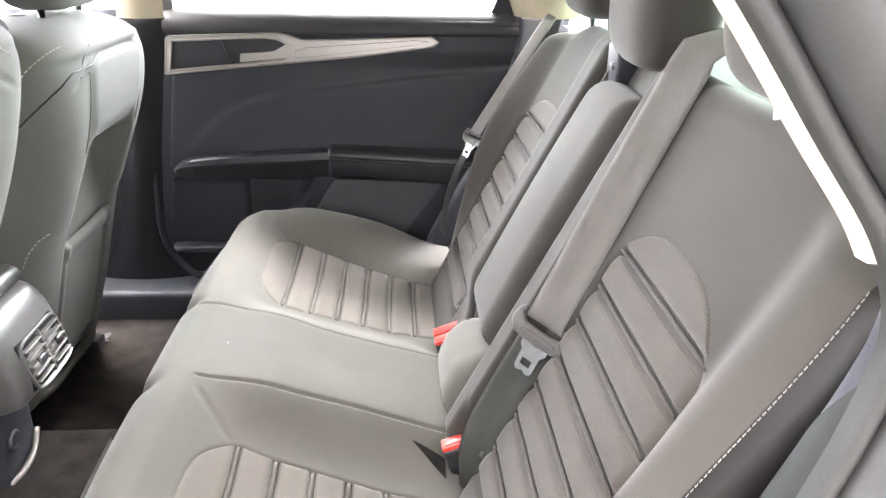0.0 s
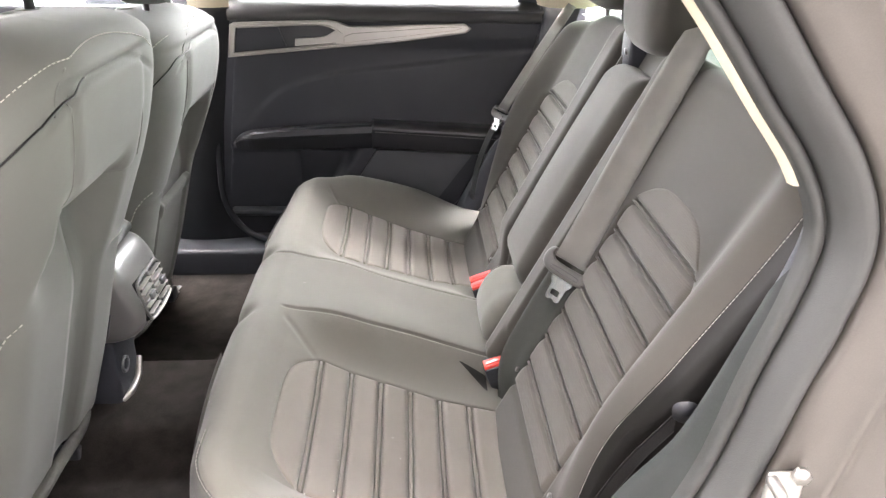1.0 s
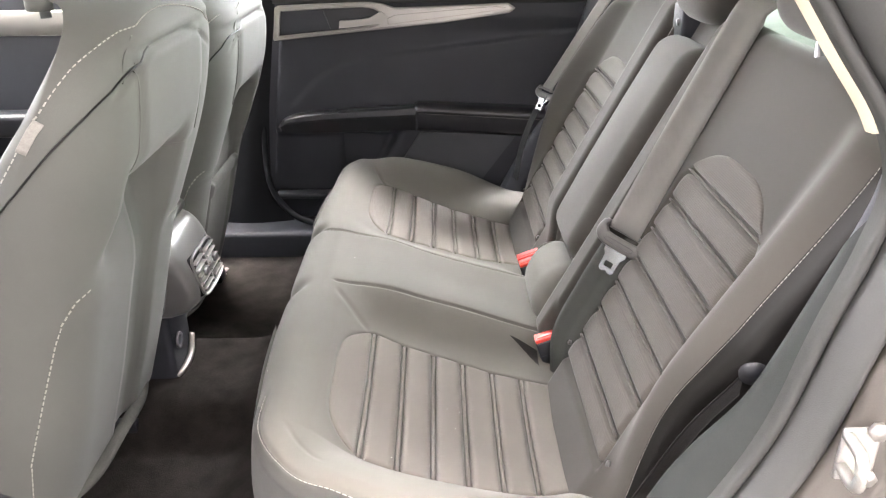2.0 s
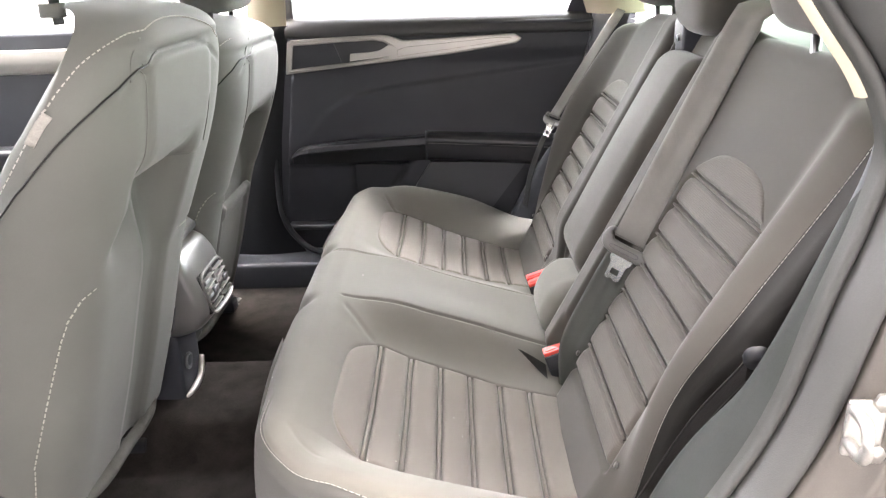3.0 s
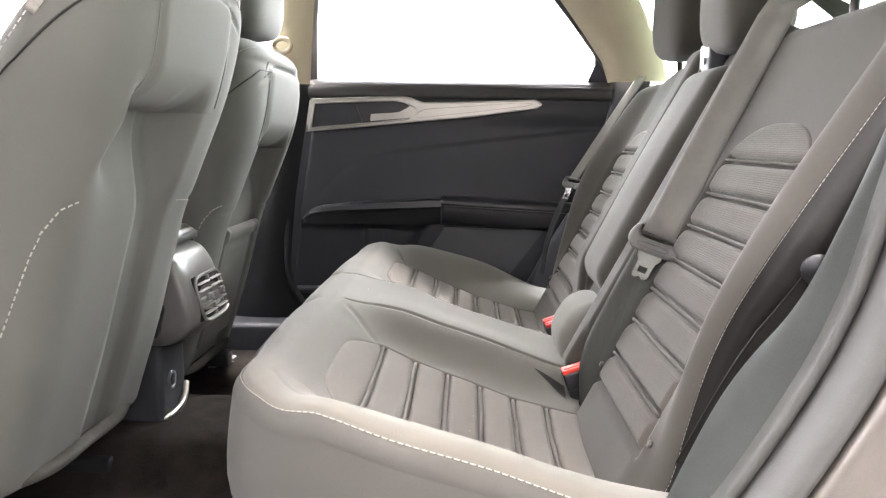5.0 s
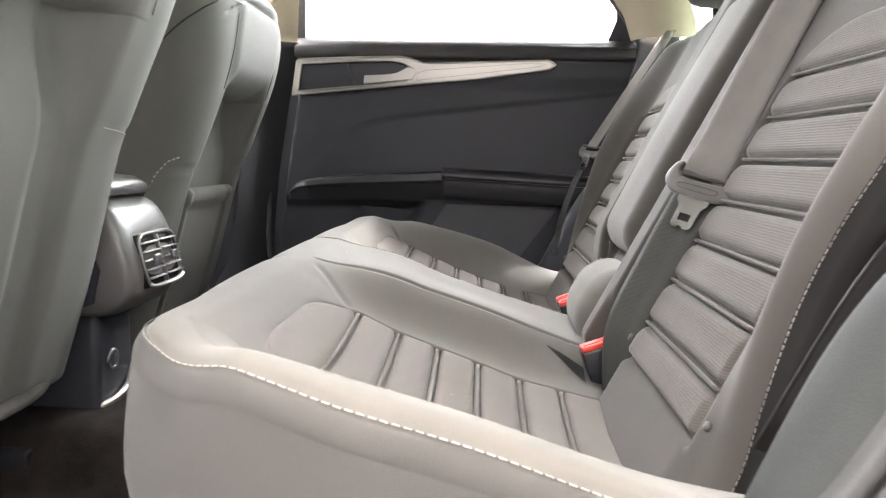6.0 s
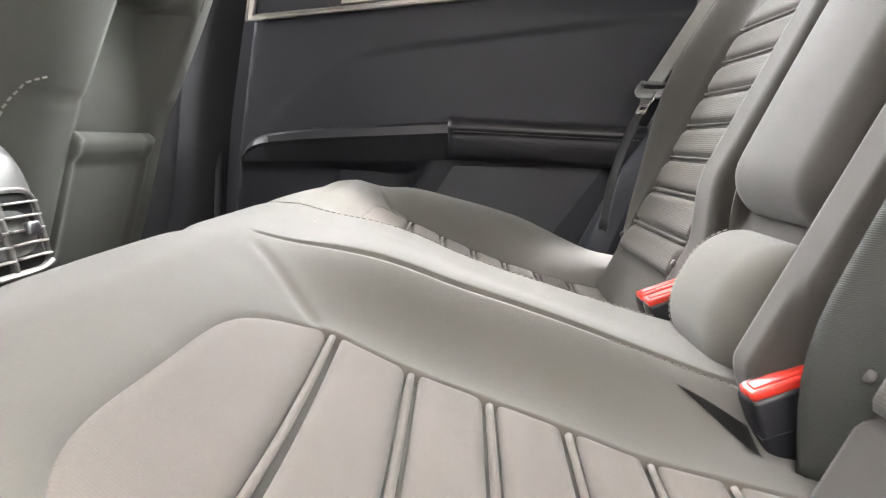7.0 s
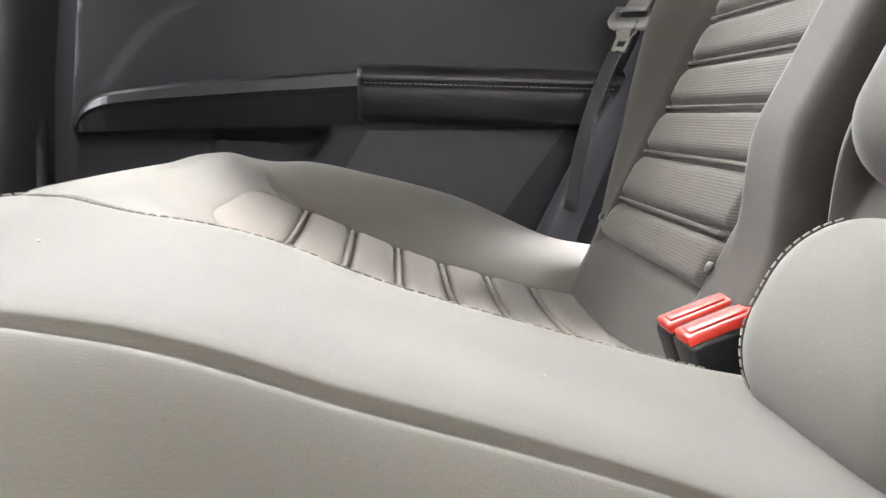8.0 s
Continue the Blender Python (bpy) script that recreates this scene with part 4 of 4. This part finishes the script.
def rear_door():
    ob = thing("rear_door", "closed black-trimmed rear door with silver handle bezel and armrest", "car door", (-0.1, 0.7, 0.1))
    rows = []
    for i in range(91):
        x = -0.515 + 0.815 * i / 90
        row = []
        for k in range(111):
            z = 0.16 + 0.545 * k / 110
            y = door_y(x)
            crease = lerp_table([(-0.52, 0.33), (-0.448, 0.409), (-0.375, 0.486), (-0.31, 0.522), (-0.232, 0.543), (-0.056, 0.566), (0.3, 0.611)], x)
            y -= 0.0065 * (1 - step(crease - 0.007, crease + 0.004, z)) * step(0.36, 0.43, z) * (0.35 + 0.65 * step(-0.46, -0.25, x))
            y -= 0.010 * step(0.595, 0.64, z) * step(-0.3, 0.2, x)
            y -= 0.016 * step(0.680, 0.700, z)
            y += 0.020 * (1 - step(0.335, 0.365, z)) * (1 - step(-0.33, -0.30, x)) + 0.035 * (1 - step(0.335, 0.36, z)) * step(-0.325, -0.31, x) * (1 - step(-0.2, -0.17, x + (z - 0.33) * -0.6))
            y += 0.02 * step(0.695, 0.705, z)
            front = -0.512 + 0.14 * (z - 0.2)
            row.append(Vector((max(x, front), y, z)))
        rows.append(row)
    sheet("door_panel", rows, BLACK, ob)
    rows = [[Vector((x, door_y(x) + a, z)) for a, z in ((0.045, 0.716), (0.020, 0.716), (0.008, 0.7145), (-0.002, 0.711), (-0.012, 0.704), (-0.019, 0.695), (-0.023, 0.685), (-0.0235, 0.676), (-0.021, 0.670), (0.0, 0.668))] for x in [-0.462 + 0.74 * k / 20 for k in range(21)]]
    sheet("belt_ledge", rows, LEDGE, ob, "soft dark grey ledge below the window")
    outer = [(-0.466, 0.586), (-0.456, 0.660), (-0.448, 0.664), (-0.333, 0.669), (-0.227, 0.672), (-0.206, 0.669), (-0.174, 0.658), (-0.10, 0.660), (0.095, 0.668), (0.111, 0.658), (0.099, 0.649), (-0.058, 0.627), (-0.311, 0.602)]
    inner = [(-0.455, 0.5935), (-0.446, 0.6545), (-0.333, 0.6605), (-0.248, 0.6635), (-0.222, 0.6595), (-0.197, 0.646), (-0.211, 0.6195), (-0.311, 0.6075)]
    bezel = outline("handle_bezel", outer, 0.020, SILVER, ob, "satin silver bezel strip", inner, dy=-0.004)
    for loop in (outer, inner):
        line = []
        for (x0, z0), (x1, z1) in zip(loop, loop[1:] + loop[:1]):
            line += [Vector((x0 + (x1 - x0) * k / 4, door_y(x0 + (x1 - x0) * k / 4) - 0.0240, z0 + (z1 - z0) * k / 4)) for k in range(4)]
        tube("bezel_edge", line + line[:2], 0.0021, SILVER, bezel, sides=8, up=(0, 1, 0))
    outline("bezel_recess", inner, 0.003, GLOSS, ob, dy=-0.008)
    outline("speaker_grille", [(-0.450, 0.597), (-0.442, 0.651), (-0.345, 0.656), (-0.328, 0.610)], 0.004, BLACK, ob, dy=-0.011)
    on = lambda x, z, out: Vector((x, door_y(x) - out, z))
    rim = [(-0.188, 0.636), (-0.17, 0.643), (0.06, 0.661), (0.090, 0.659), (0.072, 0.6535), (-0.188, 0.622), (-0.188, 0.636)]
    outline("bezel_inlay", rim[:-1], 0.0016, SILVER, bezel, dy=-0.0240)
    for a, b in zip(rim, rim[1:]):
        tube("inlay_joint", [on(a[0] + (b[0] - a[0]) * k / 6, a[1] + (b[1] - a[1]) * k / 6, 0.0243) for k in range(7)], 0.0007, GLOSS, bezel, sides=6)
    outline("door_lever", [(-0.306, 0.613), (-0.304, 0.630), (-0.255, 0.633), (-0.233, 0.636), (-0.207, 0.650), (-0.189, 0.642), (-0.198, 0.624), (-0.235, 0.620)], 0.012, SILVER, ob, "silver inner door lever", dy=-0.016)
    # armrest: switch panel ahead, padded rest behind
    rows = []
    for i in range(41):
        u = i / 40
        x = -0.482 + 0.357 * u
        top = lerp_table([(-0.482, 0.366), (-0.468, 0.383), (-0.448, 0.396), (-0.40, 0.405), (-0.331, 0.412), (-0.125, 0.426)], x)
        out = 0.038 * min(u / 0.14, 1) ** 0.55
        low = 0.353 + 0.010 * u
        y = door_y(x)
        rows.append([Vector((x, y + 0.01, top)), Vector((x, y - out * 0.8, top)), Vector((x, y - out, top - 0.004)), Vector((x, y - out - 0.002, top - 0.3 * (top - low))), Vector((x, y - out + 0.003, top - 0.42 * (top - low))), Vector((x, y - out * 0.6, low)), Vector((x, y + 0.02, low + 0.004))])
    sheet("switch_panel", rows, GLOSS, ob, caps=True).data.shade_flat()
    for x in (-0.345, -0.31):
        box("window_switch", (x - 0.013, door_y(x) - 0.028, 0.402 + (x + 0.345) * 0.1), (x + 0.013, door_y(x) - 0.012, 0.412 + (x + 0.345) * 0.1), GLOSS, ob, bevel=0.003)
    rows = []
    for i in range(41):
        u = i / 40
        x = -0.128 + 0.33 * u
        top = 0.434 - 0.012 * u
        y = door_y(x)
        out = 0.045 + 0.02 * u
        sec = [(0.01, 0), (-out + 0.024, 0.0), (-out + 0.012, -0.003), (-out + 0.004, -0.008), (-out, -0.015), (-out + 0.001, -0.022), (-out + 0.004, -0.024), (-out + 0.004, -0.030), (-out + 0.006, -0.06), (-out + 0.016, -0.070), (0.02, -0.070)]
        rows.append([Vector((x, y + a, top + b)) for a, b in sec])
    sheet("padded_armrest", rows, LEATHER, ob, "black vinyl armrest pad with a seam", caps=True)
    seam = [Vector((x, door_y(x) - 0.045 - 0.02 * (x + 0.128) / 0.33 + 0.0015, 0.4105 - 0.012 * (x + 0.128) / 0.33)) for x in [-0.12 + 0.31 * k / 40 for k in range(41)]]
    stitches("armrest_stitching", seam, ob, gap=0.006, long=0.004)
    outline("lower_panel", [(-0.175, 0.262), (-0.118, 0.352), (0.13, 0.352), (0.02, 0.20), (-0.16, 0.20)], 0.022, PANEL, ob, "dark grey lower door panel", dy=0.012)
    box("pocket_rim", (-0.500, 0.672, 0.178), (-0.15, 0.712, 0.192), BLACK, ob, bevel=0.006, seg=3)
    return ob


rear_door()


# ---------------------------------------------------------------- body shell of the car
def mirror(p, s):
    return Vector((p[0], p[1] * s, p[2]))


OPENING = [(-0.62, 0.075), (-0.30, 0.08), (-0.06, 0.10), (0.04, 0.165), (0.12, 0.262), (0.184, 0.365), (0.225, 0.455), (0.252, 0.56), (0.272, 0.63), (0.281, 0.69), (0.262, 0.739), (0.222, 0.792), (0.163, 0.868), (0.08, 0.96), (-0.05, 1.06), (-0.3, 1.10), (-0.6, 1.10)]
TRIM_EDGE = [(0.09, 0.20), (0.114, 0.266), (0.146, 0.342), (0.174, 0.390), (0.211, 0.437), (0.231, 0.470), (0.265, 0.554), (0.305, 0.65), (0.325, 0.72)]


def swept(name, profile, mat, parent, s, label="", span=(0.0, 1.0), n=120):
    """A moulding that follows the door opening; profile in (outwards, across the car)."""
    pts = glide([(x, 0, z) for x, z in OPENING], n)
    pts = pts[int(span[0] * (n - 1)):int(span[1] * (n - 1)) + 1]
    rows = []
    for i, p in enumerate(pts):
        d = (pts[min(i + 1, len(pts) - 1)] - pts[max(i - 1, 0)]).normalized()
        out = Vector((d.z, 0, -d.x))
        rows.append([mirror(p + out * a + Vector((0, b, 0)), s) for a, b in profile])
    return sheet(name, rows, mat, parent, label)


def body_side(s):
    near = s < 0
    ob = thing("car_body_side", "bronze-grey painted body side with rubber-sealed door opening" if near else "painted body side round the closed door", "car body", (0.25, 0.7 * s, 0.0))
    lip = [(-0.004, 0.652)] + [(0.004 - 0.006 * math.cos(a), 0.660 + 0.006 * math.sin(a)) for a in [math.pi * k / 6 for k in range(7)]] + [(0.011, 0.655)]
    swept("seal_lip", lip, RUBBER if near else BLACK, ob, s, "grey rubber sealing lip")
    band = [(0.010, 0.655), (0.011, 0.663), (0.014, 0.672), (0.019, 0.681), (0.025, 0.688), (0.031, 0.691), (0.036, 0.690), (0.039, 0.684), (0.040, 0.674)]
    swept("door_seal", band, SEAL if near else BLACK, ob, s, "soft grey door seal")
    if near:
        flange = [(0.038, 0.674), (0.040, 0.690), (0.044, 0.697), (0.060, 0.701), (0.072, 0.704), (0.078, 0.710), (0.083, 0.713), (0.088, 0.709), (0.094, 0.711), (0.105, 0.722), (0.130, 0.734), (0.160, 0.742), (0.170, 0.752), (0.178, 0.775), (0.21, 0.79), (0.34, 0.80), (0.5, 0.80)]
        swept("painted_aperture", flange, PAINT, ob, s, "bronze-grey metallic painted metal", n=160)
        swept("pillar_edge", [(-0.007, 0.642), (-0.006, 0.652), (-0.002, 0.657)], BEIGE, ob, s, "beige edge of the roof pillar trim", span=(0.615, 1.0))
        st = Vector((0.275, -0.712, 0.468))
        box("striker_plate", st - Vector((0.016, 0.003, 0.026)), st + Vector((0.016, 0.003, 0.026)), STEEL, ob, "bare steel lock striker", bevel=0.004)
        tube("striker_bar", glide([st + Vector((-0.012, -0.002, 0.02)), st + Vector((-0.016, -0.032, 0.02)), st + Vector((-0.016, -0.034, -0.006)), st + Vector((-0.012, -0.002, -0.012))], 18), 0.0055, STEEL, ob)
        for dz in (-0.022, 0.026):
            tube("striker_bolt", [st + Vector((0.010, -0.002, dz)), st + Vector((0.010, -0.009, dz))], 0.008, STEEL, ob, sides=6)
    return ob


def quarter_trim(s):
    ob = thing("quarter_trim", "dark grey plastic side trim between seat and door opening", "interior trim", (0.2, 0.62 * s, 0.2), "side trims")
    a = glide([(x, 0, z) for x, z in TRIM_EDGE], 50)
    b = glide([(0.10, 0, 0.235), (0.12, 0, 0.262), (0.184, 0, 0.365), (0.225, 0, 0.455), (0.252, 0, 0.56), (0.272, 0, 0.63), (0.281, 0, 0.69), (0.268, 0, 0.735)], 50)
    rows = []
    for p, q in zip(a, b):
        row = [mirror((p.x + 0.03, 0.598, p.z - 0.01), s)]
        for k in range(17):
            u = k / 16
            m = p.lerp(q, u)
            row.append(mirror((m.x - 0.010 * math.sin(math.pi * u), 0.606 + 0.050 * u + 0.004 * math.sin(math.pi * u), m.z), s))
        rows.append(row)
    k = next(i for i, p in enumerate(a) if p.z > 0.60)
    sheet("trim_panel", rows[:k], GREY if s < 0 else BLACK, ob)
    sheet("trim_cap", [[p + Vector((0.002, 0, 0.0015)) for p in r] for r in rows[k - 1:]], BLACK, ob, "darker upper trim piece")
    return ob


def shell():
    roof = [[Vector((x, y, 1.13 - 0.10 * abs(y / 0.62) ** 3 - 0.09 * ((x + 0.3) / 1.2) ** 2)) for y in [-0.62 + 1.24 * j / 16 for j in range(17)]] for x in [-1.36 + 2.13 * i / 28 for i in range(29)]]
    rows = roof + [[p + Vector((0, 0, 0.05)) for p in r] for r in roof[::-1]]
    tagged(sheet("ceiling", rows, BEIGE, close=False), "beige cloth headliner under the roof", "ceiling", kind="structure")
    floor_rows = [[Vector((x, y, 0.035 + 0.07 * (1 - step(0.095, 0.165, abs(y))) + 0.05 * step(0.58, 0.66, abs(y)) + 0.065 * step(-0.44, -0.30, x))) for y in [-0.68 + 1.36 * j / 60 for j in range(61)]] for x in [-1.6 + 1.95 * i / 90 for i in range(91)]]
    under = [[p + Vector((0, 0, -0.08)) for p in r] for r in floor_rows[::-1]]
    tagged(sheet("floor", floor_rows + under, CARPET), "dark brown cabin carpet with tunnel hump", "floor", kind="structure")
    # pillars: dark below the belt line, beige above
    for s in (-1, 1):
        if s > 0:
            b = thing("door_pillar", "black lower and beige upper pillar between the doors", "pillar", (-0.53, 0.68, 0.1))
            low = [[Vector((x0 + (x1 - x0) * k / 8, 0.69 - 0.018 * math.sin(math.pi * k / 8), z)) for k in range(9)] for z, x0, x1 in ((0.07, -0.72, -0.44), (0.13, -0.66, -0.47), (0.20, -0.62, -0.513), (0.3, -0.60, -0.508), (0.42, -0.585, -0.497), (0.6, -0.565, -0.470), (0.70, -0.553, -0.452))]
            sheet("lower_cover", low, PILLAR, b)
            curve = glide([(-0.515, 0.700, 0.42), (-0.516, 0.682, 0.33), (-0.510, 0.662, 0.235), (-0.480, 0.655, 0.170), (-0.42, 0.640, 0.130), (-0.30, 0.630, 0.118), (-0.10, 0.628, 0.116), (0.08, 0.630, 0.120)], 60)
            tube("door_seal", curve, 0.008, PILLAR, b, "black rubber door seal", sides=10)
            up = [[Vector((x0 + (x1 - x0) * k / 8, y - 0.018 * math.sin(math.pi * k / 8), z)) for k in range(9)] for z, x0, x1, y in ((0.70, -0.552, -0.456, 0.685), (0.8, -0.540, -0.448, 0.670), (0.95, -0.52, -0.43, 0.63), (1.08, -0.50, -0.40, 0.58))]
            sheet("upper_cover", up, BEIGE, b)
            ring = [Vector((-0.512 + 0.022 * math.cos(a), 0.630 - 0.006 * math.cos(a), 0.786 + 0.016 * math.sin(a))) for a in [2 * math.pi * k / 24 for k in range(26)]]
            tube("belt_guide", ring, 0.006, BEIGE, b, "beige belt guide loop", sides=10, up=(0, 1, 0))
        c = thing("rear_pillar", "beige cloth rear roof pillar trim", "pillar", (0.35, 0.62 * s, 0.72))
        up, back = [], 0.055 if s < 0 else 0.0
        for z, x0, x1, y in ((0.712, 0.268, 0.405, 0.625), (0.76, 0.25, 0.395, 0.618), (0.82, 0.205, 0.365, 0.605), (0.90, 0.14, 0.315, 0.585), (1.0, 0.04, 0.23, 0.55), (1.08, -0.06, 0.13, 0.52)):
            up.append([mirror((x0 + back + (x1 - x0) * k / 8, y - 0.03 * math.sin(math.pi * k / 8) + (0.035 if k == 0 else 0), z), s) for k in range(9)])
        sheet("pillar_cover", up, BEIGE, c)
    # parcel shelf
    shelf = [[Vector((0.36 + 0.55 * i / 10, -0.6 + 1.2 * j / 10, 0.700 + 0.01 * i / 10)) for j in range(11)] for i in range(11)]
    ob = thing("parcel_shelf", "grey-green cloth parcel shelf behind the backrest", "shelf", (0.6, 0, 0.7))
    sheet("shelf_board", shelf + [[p - Vector((0, 0, 0.03)) for p in r] for r in shelf[::-1]], SHELF, ob)


def far_window():
    ob = thing("window_1", "side window glass in a black frame", "window", (-0.1, 0.68, 0.71), kind="structure")
    edge = [(-0.445, 0.708), (-0.437, 0.85), (-0.41, 1.02), (-0.20, 1.035), (0.05, 0.98), (0.19, 0.885), (0.235, 0.80), (0.238, 0.755), (0.222, 0.712)]
    tilt = lambda x, z: 0.70 - 0.05 * x - 0.30 * max(z - 0.71, 0)
    put("pane", [(x, tilt(x, z) + 0.012, z) for x, z in edge], [tuple(range(len(edge)))], GLASS, ob)
    outer = [(-0.468, 0.69), (-0.460, 0.85), (-0.43, 1.05), (-0.20, 1.075), (0.08, 1.02), (0.235, 0.92), (0.285, 0.82), (0.292, 0.755), (0.30, 0.69)]
    verts = [(x, tilt(x, z) - 0.004, z) for x, z in edge] + [(x, tilt(x, z) - 0.012, z) for x, z in outer] + [(x, tilt(x, z) + 0.02, z) for x, z in edge]
    n = len(edge)
    faces = []
    for i in range(n - 1):
        faces += [(i, i + 1, n + i + 1, n + i), (i, i + 1, 2 * n + i + 1, 2 * n + i)]
    put("window_frame", verts, faces, BLACK, ob, smooth=False)


def cabin_sides():
    """Plain walls that close the cabin ahead, behind and below."""
    wall = thing("wall_right", "black inner wall behind the door trims", "wall", (-0.6, 0.75, 0.1), kind="structure")
    box("inner_wall", (-0.80, 0.728, 0.0), (0.40, 0.80, 0.712), BLACK, wall, bevel=0)
    box("sill_cover", (-0.80, 0.600, 0.04), (0.10, 0.725, 0.112), BLACK, wall, "black plastic sill cover", bevel=0.012, seg=3)
    front = thing("front_door", "closed front door with black trim and silver strip", "car door", (-1.1, 0.7, 0.1))
    box("door_panel", (-1.62, 0.705, 0.08), (-0.60, 0.80, 0.70), BLACK, front, bevel=0.01)
    box("trim_strip", (-1.35, 0.692, 0.60), (-0.68, 0.706, 0.66), SILVER, front, "satin silver trim strip", bevel=0.006, turn=None)
    box("armrest", (-1.40, 0.64, 0.36), (-0.70, 0.706, 0.42), LEATHER, front, bevel=0.015, seg=3)
    near = thing("wall_left", "painted body side ahead of the open rear door", "wall", (-1.1, -0.74, 0.1), kind="structure")
    box("door_wall", (-1.62, -0.80, -0.05), (-0.66, -0.72, 0.70), PAINT, near, bevel=0.01)
    box("pillar_wall", (-0.74, -0.73, 0.05), (-0.64, -0.62, 1.06), BLACK, near, bevel=0.02)
    open_door = thing("wall_door", "open rear door swung forward beside the opening", "wall", (-0.64, -0.76, 0.1), kind="structure")
    turn = Euler((0, 0, radians(-68))).to_matrix()
    mid = Vector((-0.64, -0.78, 0.40)) + turn @ Vector((0.48, 0, 0))
    box("open_panel", mid - Vector((0.46, 0.05, 0.36)), mid + Vector((0.46, 0.05, 0.30)), BLACK, open_door, bevel=0.02, turn=turn)
    ends = thing("wall_front", "black dashboard closing the cabin", "wall", (-1.6, 0, 0.3), kind="structure")
    box("dash", (-1.95, -0.74, -0.02), (-1.50, 0.74, 0.66), BLACK, ends, bevel=0.05, seg=3)
    back = thing("wall_rear", "painted boot wall behind the parcel shelf", "wall", (1.0, 0, 0.3), kind="structure")
    box("boot", (0.95, -0.78, 0.0), (1.45, 0.78, 0.70), PAINT, back, bevel=0.05, seg=3)
    box("underbody", (-1.95, -0.74, -0.14), (1.4, 0.74, -0.045), BLACK, back, bevel=0.02)


def rear_window():
    """Sloping rear glass and the small panes that run round to the roof pillars."""
    ob = thing("window_2", "green-tinted rear window behind the parcel shelf", "window", (0.85, 0, 0.71), kind="structure")
    top = lambda x: 1.125 - 0.10 * 0.85 - 0.09 * ((x + 0.3) / 1.2) ** 2
    put("pane", [(0.94, -0.60, 0.70), (0.94, 0.60, 0.70), (0.775, 0.56, 1.02), (0.775, 0.0, 1.065), (0.775, -0.56, 1.02)], [(0, 1, 2, 3, 4)], TINT, ob, smooth=False)
    for s in (-1, 1):
        rim = [(0.34, 0.622 * s, 0.708), (0.94, 0.60 * s, 0.70), (0.775, 0.56 * s, 1.02), (0.20, 0.56 * s, top(0.20) - 0.02)]
        put("side_pane", rim, [(0, 1, 2, 3)], TINT, ob, smooth=False)


def front_glass():
    """Windscreen and front side windows that close the cabin ahead."""
    ob = thing("window_3", "clear windscreen above the dashboard", "window", (-1.6, 0, 0.68), kind="structure")
    put("pane", [(-1.90, -0.70, 0.655), (-1.90, 0.70, 0.655), (-1.36, 0.60, 0.98), (-1.36, 0.0, 1.06), (-1.36, -0.60, 0.98)], [(0, 1, 2, 3, 4)], GLASS, ob, smooth=False)
    for s in (-1, 1):
        ob = thing("window_4" if s < 0 else "window_5", "clear front side window", "window", (-1.1, 0.70 * s, 0.70), kind="structure")
        put("pane", [(-1.88, 0.715 * s, 0.69), (-0.60, 0.715 * s, 0.69), (-0.58, 0.62 * s, 1.03), (-1.36, 0.60 * s, 1.0)], [(0, 1, 2, 3)], GLASS, ob, smooth=False)


rear_window()
front_glass()
for s in (-1, 1):
    body_side(s)
    quarter_trim(s)
shell()
cabin_sides()
far_window()


def film_wrapper():
    ob = thing("crumpled_wrapper", "crumpled clear film wrapper lying on the carpet", "litter", (-0.632, 0.488, 0.04))
    bm = bmesh.new()
    bmesh.ops.create_icosphere(bm, subdivisions=3, radius=1.0)
    for v in bm.verts:
        n = noise.noise(v.co * 2.3) * 0.55 + noise.noise(v.co * 6.0) * 0.3
        p = v.co * (1 + n)
        v.co = Vector((WRAP_AT[0] + p.x * 0.020 + p.y * 0.012, WRAP_AT[1] + p.y * 0.034, WRAP_AT[2] + max(p.z, -0.6) * 0.012))
    put_bm("film", bm, WRAP, ob, smooth=False)


WRAP_AT = (-0.632, 0.488, 0.048)
film_wrapper()


def lint():
    random.seed(4)
    verts, faces = [], []
    spots = [(-0.15 + 0.02 * k, -0.45 + 0.031 * k) for k in range(7)] + [(-0.29, -0.40), (-0.24, -0.05), (-0.05, 0.02), (0.02, 0.35)]
    spots = [(x + random.uniform(-0.03, 0.03), y + random.uniform(-0.06, 0.06)) for x, y in spots]
    at = [Vector((x, y, cushion_z(x, y) + 0.0032)) for x, y in spots]
    at += [Vector((random.uniform(-0.55, -0.36), random.uniform(-0.5, -0.22), 0.0365)) for k in range(8)]
    for p in at:
        r = random.uniform(0.0004, 0.0008)
        k = len(verts)
        verts += [p + Vector((r, 0, 0)), p + Vector((0, r * 1.6, 0)), p + Vector((-r, 0, 0)), p + Vector((0, -r, 0)), p + Vector((0, 0, r)), p - Vector((0, 0, r))]
        faces += [(k + a, k + b, k + c) for a, b, c in ((0, 1, 4), (1, 2, 4), (2, 3, 4), (3, 0, 4), (1, 0, 5), (2, 1, 5), (3, 2, 5), (0, 3, 5))]
    tagged(put("lint", verts, faces, LINT, smooth=False), "pale lint specks on the cloth and carpet", "lint", kind="stuff")


lint()
